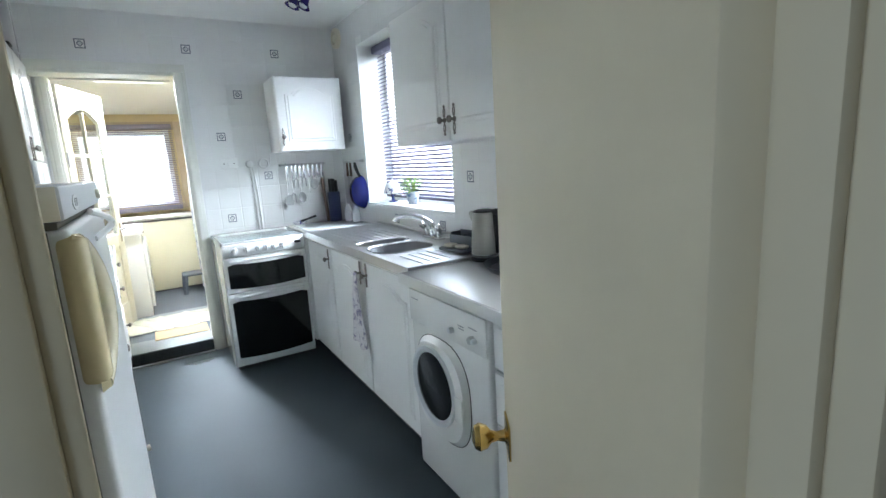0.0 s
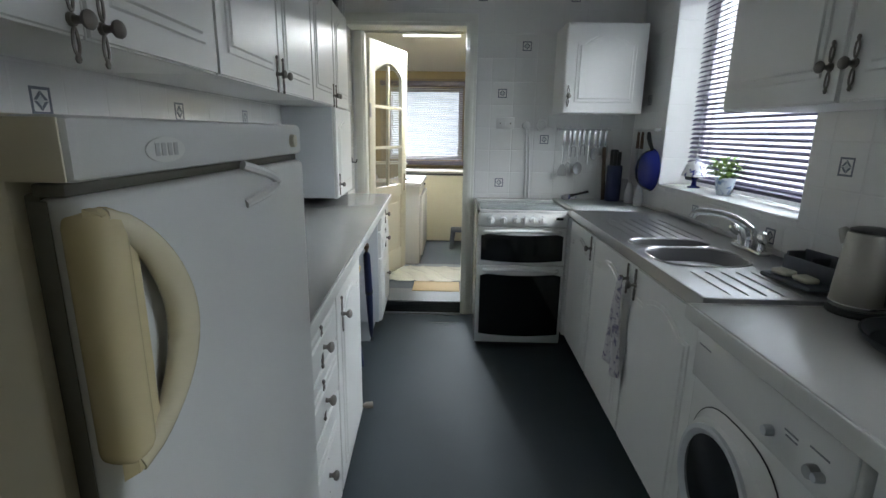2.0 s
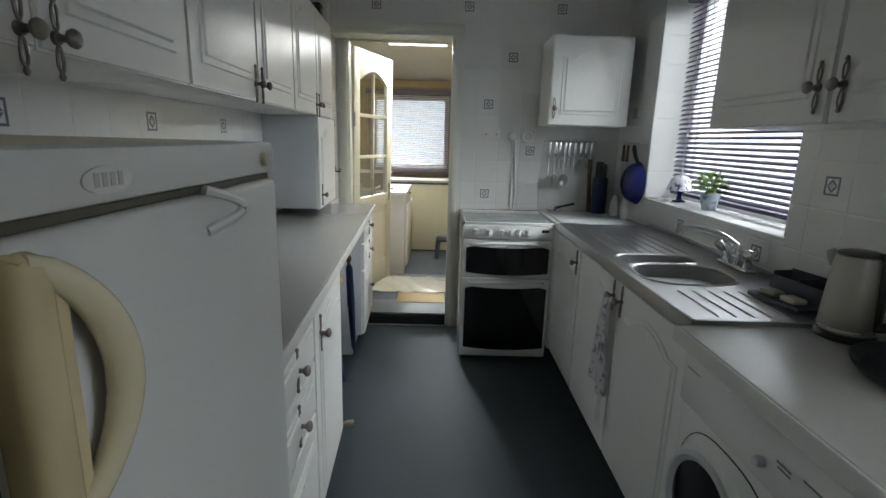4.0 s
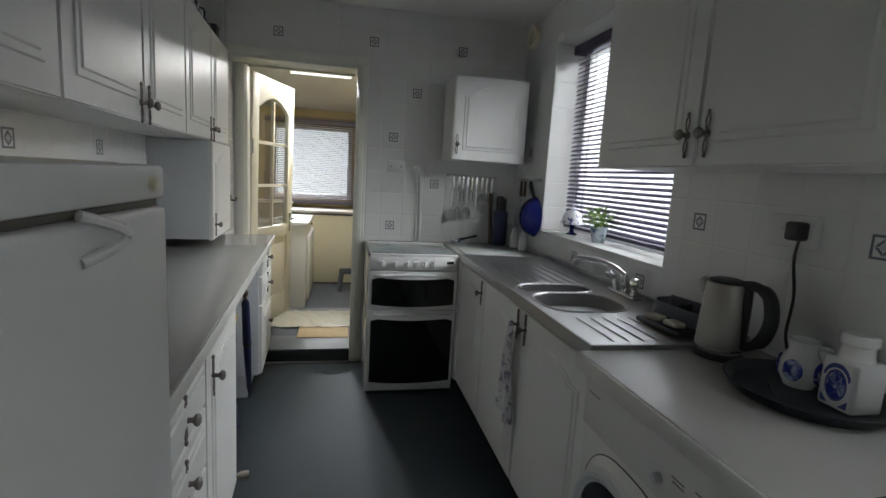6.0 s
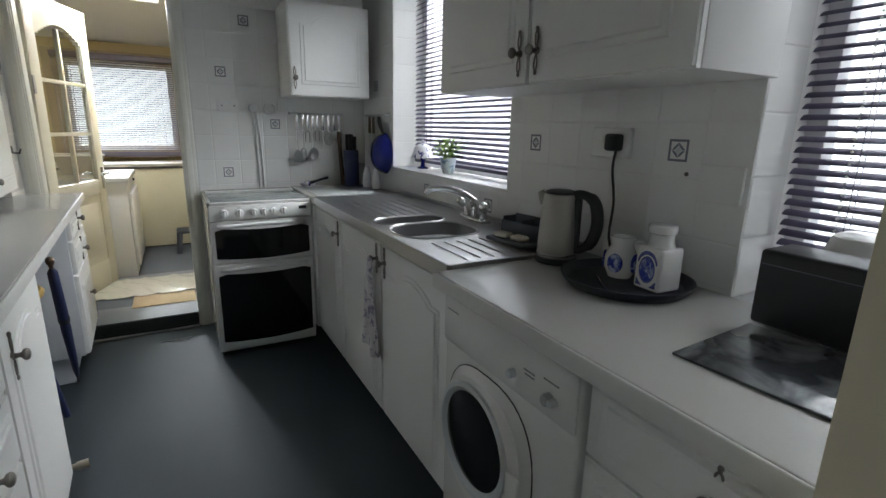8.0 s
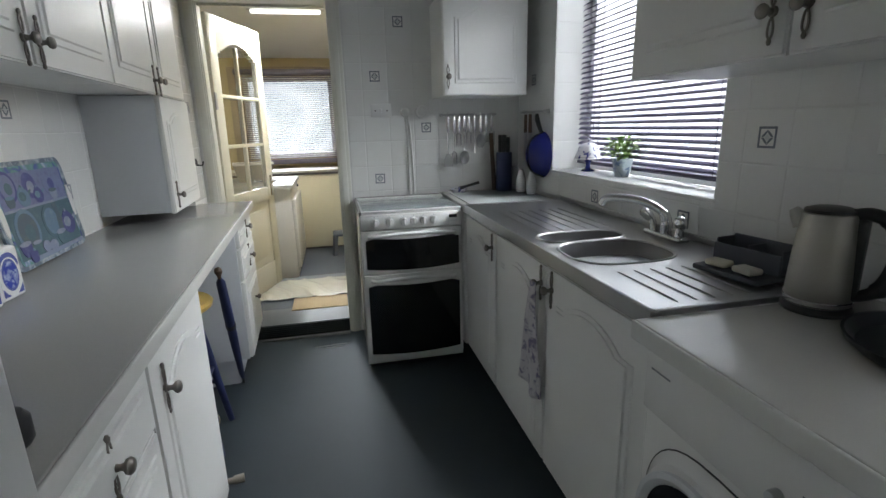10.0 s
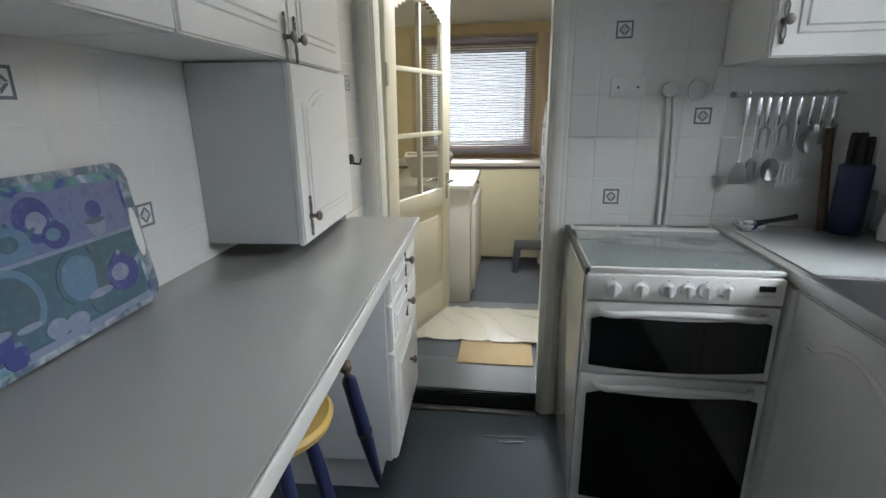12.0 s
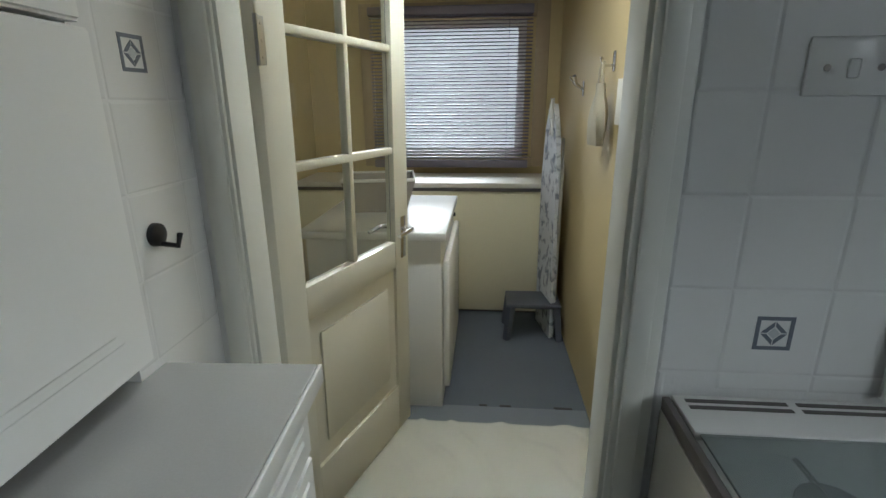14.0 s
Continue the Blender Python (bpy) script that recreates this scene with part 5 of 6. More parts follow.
# kettle, cable and plug
kt = thing("kettle", (0, 0, 0), "warm grey brushed steel jug kettle with a black handle", "kettle", at=pose(1.318, 1.928, 0.9105, 0, 0, -62) @ Matrix.Diagonal((1.08, 1.08, 0.96, 1)))
part("power_base", lathe(B(), [(0.0, 0.0), (0.060, 0.0), (0.062, 0.008), (0.057, 0.018), (0, 0.018)], (0, 0, 0), 30), M_black, kt)
part("jug", lathe(B(), [(0.0, 0.019), (0.055, 0.019), (0.0575, 0.026), (0.056, 0.07), (0.053, 0.13), (0.048, 0.205), (0.046, 0.222), (0.043, 0.224), (0.0, 0.224)], (0, 0, 0), 40), M_kettle, kt)
part("base_band", lathe(B(), [(0.0565, 0.020), (0.0592, 0.024), (0.0592, 0.031), (0.0565, 0.034)], (0, 0, 0), 40), M_chrome, kt, "bright steel band")
part("lid", lathe(B(), [(0.0445, 0.2243), (0.043, 0.231), (0.03, 0.236), (0, 0.237)], (0, 0, 0), 28), M_black, kt)
part("spout", tube(B(), [(-0.040, 0, 0.190), (-0.052, 0, 0.212), (-0.062, 0, 0.225)], [0.02, 0.016, 0.009], 10), M_kettle, kt)
part("handle", tube(B(), curve((0.036, 0, 0.222), (0.064, 0, 0.226), (0.098, 0, 0.205), (0.110, 0, 0.14), (0.098, 0, 0.08), (0.072, 0, 0.052), (0.052, 0, 0.045), n=5), [0.014] * 8 + [0.017] * 15 + [0.013] * 8, 12), M_black, kt)
part("handle_mount", box(B(), (0.043, -0.015, 0.036), (0.062, 0.015, 0.215), 0.007, 3), M_black, kt)
bm = B()
slab(bm, [(0.010 * math.cos(t), 0.135 + 0.047 * math.copysign(abs(math.sin(t)) ** 0.7, math.sin(t))) for t in [2 * math.pi * i / 20 for i in range(20)]], 0.004, Matrix.Rotation(radians(212), 4, "Z") @ Matrix.Translation((0.0525, 0, 0)) @ Matrix.Rotation(radians(-4), 4, "Y"))
part("water_gauge", bm, M_greyplastic, kt, "grey water level window")
bm = tube(B(), curve((1.478, 1.875, 1.265), (1.470, 1.874, 1.20), (1.483, 1.868, 1.10), (1.468, 1.86, 1.0), (1.478, 1.855, 0.94), (1.45, 1.85, 0.918), (1.395, 1.86, 0.917), n=6), 0.0042, 8)
solo("power_cable", bm, M_black, "black kettle cable hanging down the tiles", "cable")
so = thing("wall_socket", (RW, 1.89, 1.28), "white double wall socket on the tiles", "socket")
part("plate", box(B(), (RW - 0.021, 1.835, 1.235), (RW - 0.0012, 1.985, 1.325), 0.004), M_tile, so)
part("rocker", box(B(), (RW - 0.026, 1.93, 1.28), (RW - 0.0215, 1.945, 1.30), 0.002), M_china, so)
pg = thing("plug", (RW - 0.022, 1.874, 1.28), "black three-pin plug pushed into the socket", "plug")
part("body", box(B(), (RW - 0.062, 1.850, 1.256), (RW - 0.0215, 1.898, 1.308), 0.010, 3), M_black, pg)
bm = B()
box(bm, (RW - 0.014, 1.43 + 0.055, 1.14), (RW - 0.0012, 1.60, 1.235), 0.003)
solo("blanking_plate", bm, M_tile, "white blanking plate on the tiled wall", "plate")
bm = lathe(B(), [(0.006, 0), (0.006, 0.003), (0, 0.004)], (0, 0, 0), 10, face_r(RW - 0.0012) @ Matrix.Translation((0, -1.645, 1.205)) @ Matrix.Rotation(math.pi / 2, 4, "Y"))
solo("wall_screw", bm, M_darkedge, "dark screw head in a tile", "screw")
# tray with canister, creamer and spoon
ty = thing("serving_tray", (0, 0, 0), "round dark serving tray on the worktop", "tray", at=pose(1.325, 1.66, 0.9105))
part("dish", lathe(B(), [(0, 0), (0.15, 0), (0.168, 0.016), (0.174, 0.028), (0.168, 0.028), (0.15, 0.007), (0, 0.005)], (0, 0, 0), 44, sx=0.98), M_tray, ty)
canister(1.362, 1.59, 0.916, 178, ID, 0.92)
cr = thing("cream_jug", (0, 0, 0), "small white china jug with blue print on the tray", "jug", at=pose(1.362, 1.712, 0.916, 0, 0, -30))
part("body", lathe(B(), [(0, 0), (0.032, 0), (0.045, 0.03), (0.044, 0.06), (0.030, 0.09), (0.034, 0.115), (0.029, 0.115), (0.025, 0.09), (0, 0.06)], (0, 0, 0), 26), M_china, cr)
for rz in (150, 230, 310):
    part("printed_panel", slab(B(), [(0.022 * math.cos(t), 0.045 + 0.027 * math.sin(t)) for t in [2 * math.pi * i / 18 for i in range(18)]], 0.004, Matrix.Rotation(radians(rz), 4, "Z") @ Matrix.Translation((0.0425, 0, 0)), bevel=0.003), M_blueprint, cr)
part("handle", tube(B(), curve((0.028, 0, 0.1), (0.06, 0, 0.095), (0.062, 0, 0.055), (0.043, 0, 0.035), n=5), 0.005, 8), M_china, cr)
bm = tube(B(), [(1.20, 1.60, 0.922), (1.235, 1.66, 0.926), (1.262, 1.70, 0.930)], [0.004, 0.003, 0.003], 8)
lathe(bm, [(0, -0.003), (0.012, 0), (0.014, 0.003), (0, 0.004)], (1.196, 1.592, 0.923), 14, sy=1.4)
solo("spoon", bm, M_chrome, "steel teaspoon lying on the tray", "spoon")
# draining caddy
dc = thing("sink_caddy", (0, 0, 0), "dark grey sink caddy holding soap on the drainer", "caddy", at=pose(1.36, 2.155, SZ + 0.0045, 0, 0, 8))
part("tray", box(B(), (-0.095, -0.095, 0), (0.06, 0.095, 0.016), 0.006), M_greyplastic, dc)
bm = B()
for a, b in [((-0.02, -0.095, 0.016), (-0.012, 0.095, 0.068)), ((0.052, -0.095, 0.016), (0.06, 0.095, 0.085)), ((-0.012, -0.095, 0.016), (0.052, -0.088, 0.080)), ((-0.012, 0.088, 0.016), (0.052, 0.095, 0.080)), ((-0.012, -0.004, 0.016), (0.052, 0.004, 0.076))]:
    box(bm, a, b, 0.003)
part("compartment", bm, M_greyplastic, dc)
for y in (-0.045, 0.045):
    bm = box(B(), (-0.078, y - 0.03, 0.0165), (-0.032, y + 0.03, 0.034), 0.008, 3)
    solo("soap_bar", bm, M_soap, "worn cream soap bar in the sink caddy", "soap", at=pose(1.36, 2.155, SZ + 0.0045, 0, 0, 8 + y * 100))
# marbled board with a dark upright panel on it
bm = box(B(), (0, 0, 0), (0.285, 0.30, 0.006), 0.003)
solo("glass_chopping_board", bm, M_slate, "dark marbled glass chopping board on the worktop", "board", at=pose(1.085, 1.02, 0.9105, 0, 0, 4))
tb = thing("bread_bin", (1.36, 1.25, 0.917), "dark square bread bin standing on the marbled board", "bin")
part("body", box(B(), (1.352, 1.03, 0.9175), (1.47, 1.345, 1.082), 0.010, 3), M_black, tb)
part("lid_seam", box(B(), (1.3505, 1.04, 1.05), (1.353, 1.336, 1.052)), M_greyplastic, tb)
bm = lathe(B(), [(0, 0), (0.05, 0), (0.065, 0.05), (0.07, 0.13), (0.05, 0.19), (0.03, 0.20), (0, 0.20)], (1.60, 1.27, W2[2] + 0.0065), 24)
solo("white_vase", bm, M_china, "plain white china vase on the low window sill", "vase")

# jug, bottle and box on top of the wall cabinets
bm = lathe(B(), [(0, 0), (0.035, 0), (0.05, 0.03), (0.045, 0.08), (0.03, 0.11), (0.036, 0.135), (0.032, 0.135), (0.026, 0.11), (0, 0.1)], (-0.555, 3.64, ZU1 + 0.0005), 24)
jug = thing("jug", (-0.555, 3.64, ZU1), "small cream china jug on top of the wall cabinets", "jug")
part("vessel", bm, M_china, jug)
part("handle", tube(B(), [(-0.555, 3.595, ZU1 + 0.11), (-0.555, 3.575, ZU1 + 0.10), (-0.555, 3.572, ZU1 + 0.07), (-0.555, 3.592, ZU1 + 0.045)], 0.006, 8), M_china, jug)
bt = thing("bottle", (-0.555, 3.83, ZU1), "patterned bottle with a grey-blue label on the cabinets", "bottle")
part("body", lathe(B(), [(0, 0), (0.04, 0), (0.043, 0.01), (0.043, 0.09), (0.03, 0.115), (0.016, 0.125), (0.016, 0.145), (0, 0.146)], (-0.555, 3.83, ZU1 + 0.0005), 24), M_spotchina, bt)
part("label", lathe(B(), [(0.0432, 0.02), (0.0438, 0.022), (0.0438, 0.078), (0.0432, 0.08)], (-0.555, 3.83, ZU1 + 0.0005), 24), M_slate, bt)
tn2 = thing("tin", (-0.55, 4.05, ZU1), "dark rectangular tin on top of the wall cabinets", "tin")
part("body", box(B(), (-0.60, 4.00, ZU1 + 0.0005), (-0.505, 4.085, ZU1 + 0.085), 0.008, 3), M_black, tn2)
part("lid", box(B(), (-0.602, 3.998, ZU1 + 0.0855), (-0.503, 4.087, ZU1 + 0.105), 0.006, 3), M_black, tn2)

# utensil rail
rail = thing("utensil_rail", (1.15, BW - 0.03, 1.39), "steel utensil rail fixed to the tiles", "rail")
part("bar", tube(B(), [(0.975, BW - 0.045, 1.388), (1.335, BW - 0.045, 1.388)], 0.006, 10), M_steel, rail)
for x in (0.985, 1.325):
    part("bracket", tube(B(), [(x, BW - 0.0012, 1.388), (x, BW - 0.045, 1.388)], [0.012, 0.008], 10), M_steel, rail)


def utensil(x, kind, length):
    y = BW - 0.056
    z = 1.384
    names = {"spoon": ("ladle", "steel serving spoon hanging from the rail"), "fork": ("serving_fork", "steel serving fork hanging from the rail"),
             "turner": ("turner", "flat steel turner hanging from the rail"),
             "slice": ("fish_slice", "slotted fish slice hanging from the rail, window glint painted white"), "knife": ("carving_knife", "broad steel knife hanging from the rail")}
    nm, lab = names[kind]
    e = thing(nm, (x, y, z), lab, "utensil", "utensils on the rail")
    part("hook", tube(B(), [(x, y + 0.011, z + 0.012), (x, y - 0.002, z + 0.016), (x, y - 0.004, z), (x, y, z - 0.01)], 0.002, 6), M_chrome, e)
    part("grip", box(B(), (x - 0.009, y - 0.003, z - 0.105), (x + 0.009, y + 0.003, z - 0.006), 0.0028), M_chrome, e)
    part("shaft", tube(B(), [(x, y, z - 0.10), (x, y, z - length + 0.05)], [0.004, 0.003], 8), M_chrome, e)
    b = B()
    if kind == "spoon":
        lathe(b, [(0.0, -0.012), (0.018, -0.008), (0.032, 0.002), (0.031, 0.004), (0.016, -0.004), (0, -0.008)], (0, 0, 0), 20, Matrix.Translation((x, y - 0.004, z - length + 0.02)) @ Matrix.Rotation(math.pi / 2, 4, "X"), sy=1.35)
    elif kind == "fork":
        for d in (-0.014, 0.014):
            tube(b, [(x, y, z - length + 0.045), (x + d, y, z - length + 0.03), (x + d, y, z - length - 0.035)], [0.005, 0.006, 0.003], 6)
    elif kind == "turner":
        slab(b, [(x - 0.012, z - length + 0.05), (x - 0.032, z - length + 0.01), (x - 0.03, z - length - 0.03), (x + 0.03, z - length - 0.03), (x + 0.032, z - length + 0.01), (x + 0.012, z - length + 0.05)], 0.002, face_b(y - 0.001))
    elif kind == "slice":
        for d in (-0.03, -0.015, 0, 0.015, 0.03):
            box(b, (x + d - 0.004, y - 0.001, z - length - 0.03), (x + d + 0.004, y + 0.001, z - length + 0.045))
        box(b, (x - 0.034, y - 0.0012, z - length + 0.045), (x + 0.034, y + 0.0012, z - length + 0.056))
        box(b, (x - 0.034, y - 0.0012, z - length - 0.04), (x + 0.034, y + 0.0012, z - length - 0.03))
    else:
        box(b, (x - 0.02, y - 0.001, z - length), (x + 0.02, y + 0.001, z - 0.1), 0.0008)
    # slice head gets china white to paint in the metal's window reflection
    part("head", b, M_china if kind == "slice" else M_utensil, e)


for x, k, ln in [(1.015, "turner", 0.285), (1.055, "fork", 0.265), (1.085, "fork", 0.15), (1.12, "spoon", 0.28), (1.15, "fork", 0.14), (1.188, "slice", 0.285), (1.228, "spoon", 0.18), (1.265, "knife", 0.17), (1.302, "knife", 0.19)]:
    utensil(x, k, ln)
# knife block in the corner
kb = thing("knife_block", (1.38, 4.13, 0.913), "dark blue round knife block full of knives", "knife block")
part("block", lathe(B(), [(0, 0), (0.047, 0), (0.050, 0.004), (0.050, 0.235), (0.046, 0.24), (0, 0.24)], (1.352, 4.07, 0.9125), 30), M_navy_matt, kb)
rk = random.Random(3)
for i in range(6):
    a = i * 1.05
    x, y = 1.352 + 0.027 * math.cos(a), 4.07 + 0.027 * math.sin(a)
    part("knife_handle", box(B(), (x - 0.010, y - 0.008, 1.148), (x + 0.010, y + 0.008, 1.235 + rk.uniform(0, 0.04)), 0.004), M_black, kb)
# rolling pin leaning in the corner
solo("rolling_pin", tube(B(), [(1.30, 4.10, 0.9125), (1.298, 4.14, 1.12), (1.296, 4.16, 1.27)], [0.016, 0.014, 0.013], 10), M_wood, "dark wooden rolling pin leaning in the corner", "rolling pin")
# pan rail and pan on the right wall
pr = thing("pan_rail", (RW - 0.03, 3.83, 1.385), "steel hanging rail on the side wall", "rail")
part("bar", tube(B(), [(RW - 0.04, 3.735, 1.388), (RW - 0.04, 4.08, 1.388)], 0.006, 10), M_steel, pr)
for y in (3.745, 4.07):
    part("bracket", tube(B(), [(RW - 0.0012, y, 1.388), (RW - 0.04, y, 1.388)], [0.012, 0.008], 10), M_steel, pr)
pan = thing("frying_pan", (RW - 0.06, 3.80, 1.14), "dark blue enamel frying pan hanging by its handle", "pan")
pm = Matrix.Translation((RW - 0.012, 3.79, 1.145)) @ Matrix.Rotation(-math.pi / 2, 4, "Y")
part("pan_bowl", lathe(B(), [(0.128, 0.002), (0.132, 0.005), (0.126, 0.010), (0.119, 0.036), (0.104, 0.060), (0.078, 0.078), (0.045, 0.087), (0, 0.090), (0, 0.084), (0.075, 0.073), (0.114, 0.036), (0.124, 0.004)], (0, 0, 0), 44, pm), M_navy, pan)
part("handle", tube(B(), [(RW - 0.02, 3.80, 1.265), (RW - 0.035, 3.81, 1.31), (RW - 0.044, 3.815, 1.345), (RW - 0.046, 3.818, 1.375)], [0.010, 0.013, 0.014, 0.010], 10), M_black, pan)
for k, y in enumerate((3.90, 3.97)):
    sp = thing("spatula", (RW - 0.05, y, 1.2), "wooden-handled spatula hanging from the side rail", "utensil", "utensils on the side rail")
    part("grip", tube(B(), [(RW - 0.052, y, 1.375), (RW - 0.052, y, 1.27)], [0.008, 0.011], 8), M_wood, sp)
    part("blade", box(B(), (RW - 0.053, y - 0.022, 1.12), (RW - 0.050, y + 0.022, 1.27), 0.001), M_steel, sp)
for x, y in ((1.446, 3.845), (1.43, 3.975)):
    bt = thing("oil_bottle", (x, y, 0.913), "small white china cruet bottle on the corner worktop", "bottle", "pair of cruet bottles")
    part("body", lathe(B(), [(0, 0), (0.027, 0), (0.032, 0.03), (0.028, 0.08), (0.017, 0.12), (0.015, 0.135), (0, 0.138)], (x, y, 0.9125), 22), M_china, bt)
bm = lathe(B(), [(0, 0), (0.03, 0), (0.032, 0.14), (0.028, 0.15), (0, 0.151)], (1.44, 4.13, 0.9065), 20)
solo("steel_jar", bm, M_steel, "tall brushed steel jar in the corner", "jar")
sr = thing("spoon_rest", (1.10, 4.10, 0.907), "spotted china spoon rest with a dark-handled brush", "spoon rest")
part("dish", lathe(B(), [(0, 0), (0.03, 0), (0.045, 0.02), (0.042, 0.022), (0.028, 0.006), (0, 0.006)], (1.06, 4.10, 0.9125), 22, sx=1.3), M_spotchina, sr)
part("brush", tube(B(), [(1.04, 4.09, 0.93), (1.10, 4.07, 0.95), (1.18, 4.04, 0.975)], [0.016, 0.008, 0.009], 10), M_black, sr)
part("brush_head", lathe(B(), [(0, -0.015), (0.018, -0.01), (0.022, 0.01), (0, 0.016)], (1.05, 4.085, 0.935), 12), M_spotchina, sr)
# cooker point and conduit
bm = B()
tube(bm, curve((0.770, BW - 0.012, 0.902), (0.768, BW - 0.012, 1.1), (0.762, BW - 0.012, 1.3), (0.755, BW - 0.015, 1.385)), 0.008, 8)
solo("cable_conduit", bm, M_tile, "white painted cable running up the tiles", "cable")
bm = tube(B(), curve((0.795, BW - 0.010, 0.902), (0.792, BW - 0.010, 1.1), (0.784, BW - 0.010, 1.28), (0.774, BW - 0.012, 1.385)), 0.006, 8)
solo("cable_conduit", bm, M_tile, "thinner white painted cable running up the tiles", "cable")
co = thing("cooker_point", (0.76, BW, 1.41), "white cable outlet box on the tiles", "outlet")
part("box", tube(B(), [(0.755, BW - 0.0012, 1.41), (0.755, BW - 0.03, 1.41), (0.755, BW - 0.034, 1.41)], [0.028, 0.026, 0.015], 18), M_china, co)
part("ring", tube(B(), [(0.86 + 0.034 * math.cos(t), BW - 0.015, 1.41 + 0.034 * math.sin(t)) for t in [2 * math.pi * i / 24 for i in range(24)]], 0.007, 8, closed=True), M_china, co)
part("lead", tube(B(), curve((0.86, BW - 0.012, 1.376), (0.905, BW - 0.012, 1.40), (0.912, BW - 0.012, 1.47), (0.915, BW - 0.012, 1.484)), 0.005, 8), M_china, co)
sw = thing("light_switch", (0.61, BW, 1.42), "white double light switch plate on the tiles", "switch")
part("plate", box(B(), (0.548, BW - 0.007, 1.383), (0.672, BW - 0.0012, 1.462), 0.003), M_tile, sw)
part("rocker", box(B(), (0.602, BW - 0.011, 1.407), (0.617, BW - 0.0073, 1.433), 0.003), M_china, sw)
for x in (0.575, 0.646):
    part("screw", lathe(B(), [(0.005, 0), (0.005, 0.001), (0, 0.0015)], (0, 0, 0), 10, face_b(BW - 0.0072) @ Matrix.Translation((0, x, 1.421)) @ Matrix.Rotation(math.pi / 2, 4, "Y")), M_pewter, sw)
hk = thing("wall_hook", (-0.489, BW + 0.03, 1.15), "small black coat hook on the tiled wall return", "hook")
part("backplate", tube(B(), [(-0.4938, BW + 0.03, 1.152), (-0.484, BW + 0.03, 1.152), (-0.479, BW + 0.03, 1.152)], [0.022, 0.021, 0.012], 18), M_black, hk)
part("prong", tube(B(), [(-0.482, BW + 0.03, 1.135), (-0.452, BW + 0.03, 1.132), (-0.445, BW + 0.03, 1.155)], 0.005, 8), M_black, hk)
# extractor on the right wall near the ceiling and ceiling spotlights
ex = thing("extractor_vent", (RW, 4.06, 2.36), "aged round extractor vent high on the wall", "vent")
em = face_r(RW - 0.0012) @ Matrix.Translation((0, -4.06, 2.34)) @ Matrix.Rotation(math.pi / 2, 4, "Y")
part("ring", lathe(B(), [(0.075, 0), (0.075, 0.03), (0.05, 0.035), (0.05, 0.01), (0, 0.01)], (0, 0, 0), 28, em), M_aged_light, ex)
part("grille", lathe(B(), [(0.03, 0.011), (0.03, 0.03), (0, 0.032)], (0, 0, 0), 20, em), M_aged_light, ex)
sl = thing("ceiling_spotlight", (0.97, 3.3, CEIL), "dark blue twin spotlight on a ceiling bar", "lamp")
part("bar", box(B(), (0.80, 3.28, CEIL - 0.02), (1.14, 3.32, CEIL - 0.0005), 0.005), M_china, sl)
for x, tl in ((0.99, 25), (1.06, 30)):
    hm = Matrix.Translation((x, 3.29, CEIL - 0.06)) @ Matrix.Rotation(radians(tl), 4, "Y") @ Matrix.Rotation(math.pi, 4, "X")
    h = part("shade", lathe(B(), [(0.018, 0.0), (0.02, 0.03), (0.026, 0.06), (0.045, 0.085), (0.042, 0.085), (0.02, 0.055), (0, 0.05)], (0, 0, 0), 24, hm), M_lampblue, sl, "dark blue glass shade")
    part("bulb", lathe(B(), [(0.0, 0.052), (0.022, 0.062), (0.026, 0.078), (0.018, 0.088), (0, 0.091)], (0, 0, 0), 18, hm), M_china, h)
    part("stem", tube(B(), [(x, 3.295, CEIL - 0.02), (x, 3.29, CEIL - 0.065)], 0.007, 8), M_chrome, sl)
# tea towel on the unit handles
tw = B()
nx, nz = 10, 26
g = [[None] * (nz + 1) for _ in range(nx + 1)]
for i in range(nx + 1):
    for k in range(nz + 1):
        s, t = i / nx, k / nz
        wd1 = 0.045 + 0.10 * t
        y = 2.60 + (s - 0.5) * 2 * wd1 * 0.55 + 0.02 * t
        x = 0.940 + 0.012 * math.sin(s * 9 + t * 2) * (0.5 + t) * 0.6 - 0.004 * math.sin(t * 5)
        g[i][k] = tw.verts.new((x, y, 0.80 - 0.42 * t - 0.012 * math.sin(s * 5) * t))
for i in range(nx):
    for k in range(nz):
        tw.faces.new([g[i][k], g[i + 1][k], g[i + 1][k + 1], g[i][k + 1]])
tl = solo("tea_towel", tw, M_towel, "patterned grey tea towel hanging from a cabinet handle", "towel")
sm = tl.modifiers.new("thick", "SOLIDIFY")
sm.thickness = 0.003

# ---- utility room ----
wu = thing("utility_washer", (-0.3, 5.7, UF), "white appliance with a white top in the utility room", "appliance")
part("body", box(B(), (-0.62, 5.28, UF), (-0.065, 6.05, 0.855), 0.008), M_enamel, wu)
part("top", box(B(), (-0.64, 5.262, 0.856), (-0.045, 6.06, 0.89), 0.005), M_china, wu)
part("door", box(B(), (-0.064, 5.32, UF + 0.08), (-0.035, 6.03, 0.76), 0.010), M_enamel, wu)
part("knob", tube(B(), [(-0.064, 5.95, 0.81), (-0.05, 5.95, 0.81), (-0.048, 5.95, 0.81)], [0.012, 0.011, 0.006], 12), M_black, wu)
bx = thing("utility_cabinet", (0.0, 6.5, UF), "cream cabinet with a beige worktop under the utility window", "cabinet")
part("body", box(B(), (-1.04, 6.30, UF + 0.02), (0.46, 6.68, 0.872), 0.003), M_cabcream, bx)
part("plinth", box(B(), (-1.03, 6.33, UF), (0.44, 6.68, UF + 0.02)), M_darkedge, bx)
part("top", box(B(), (-1.04, 6.27, 0.895), (0.475, 6.685, 0.925), 0.004), M_beige, bx)
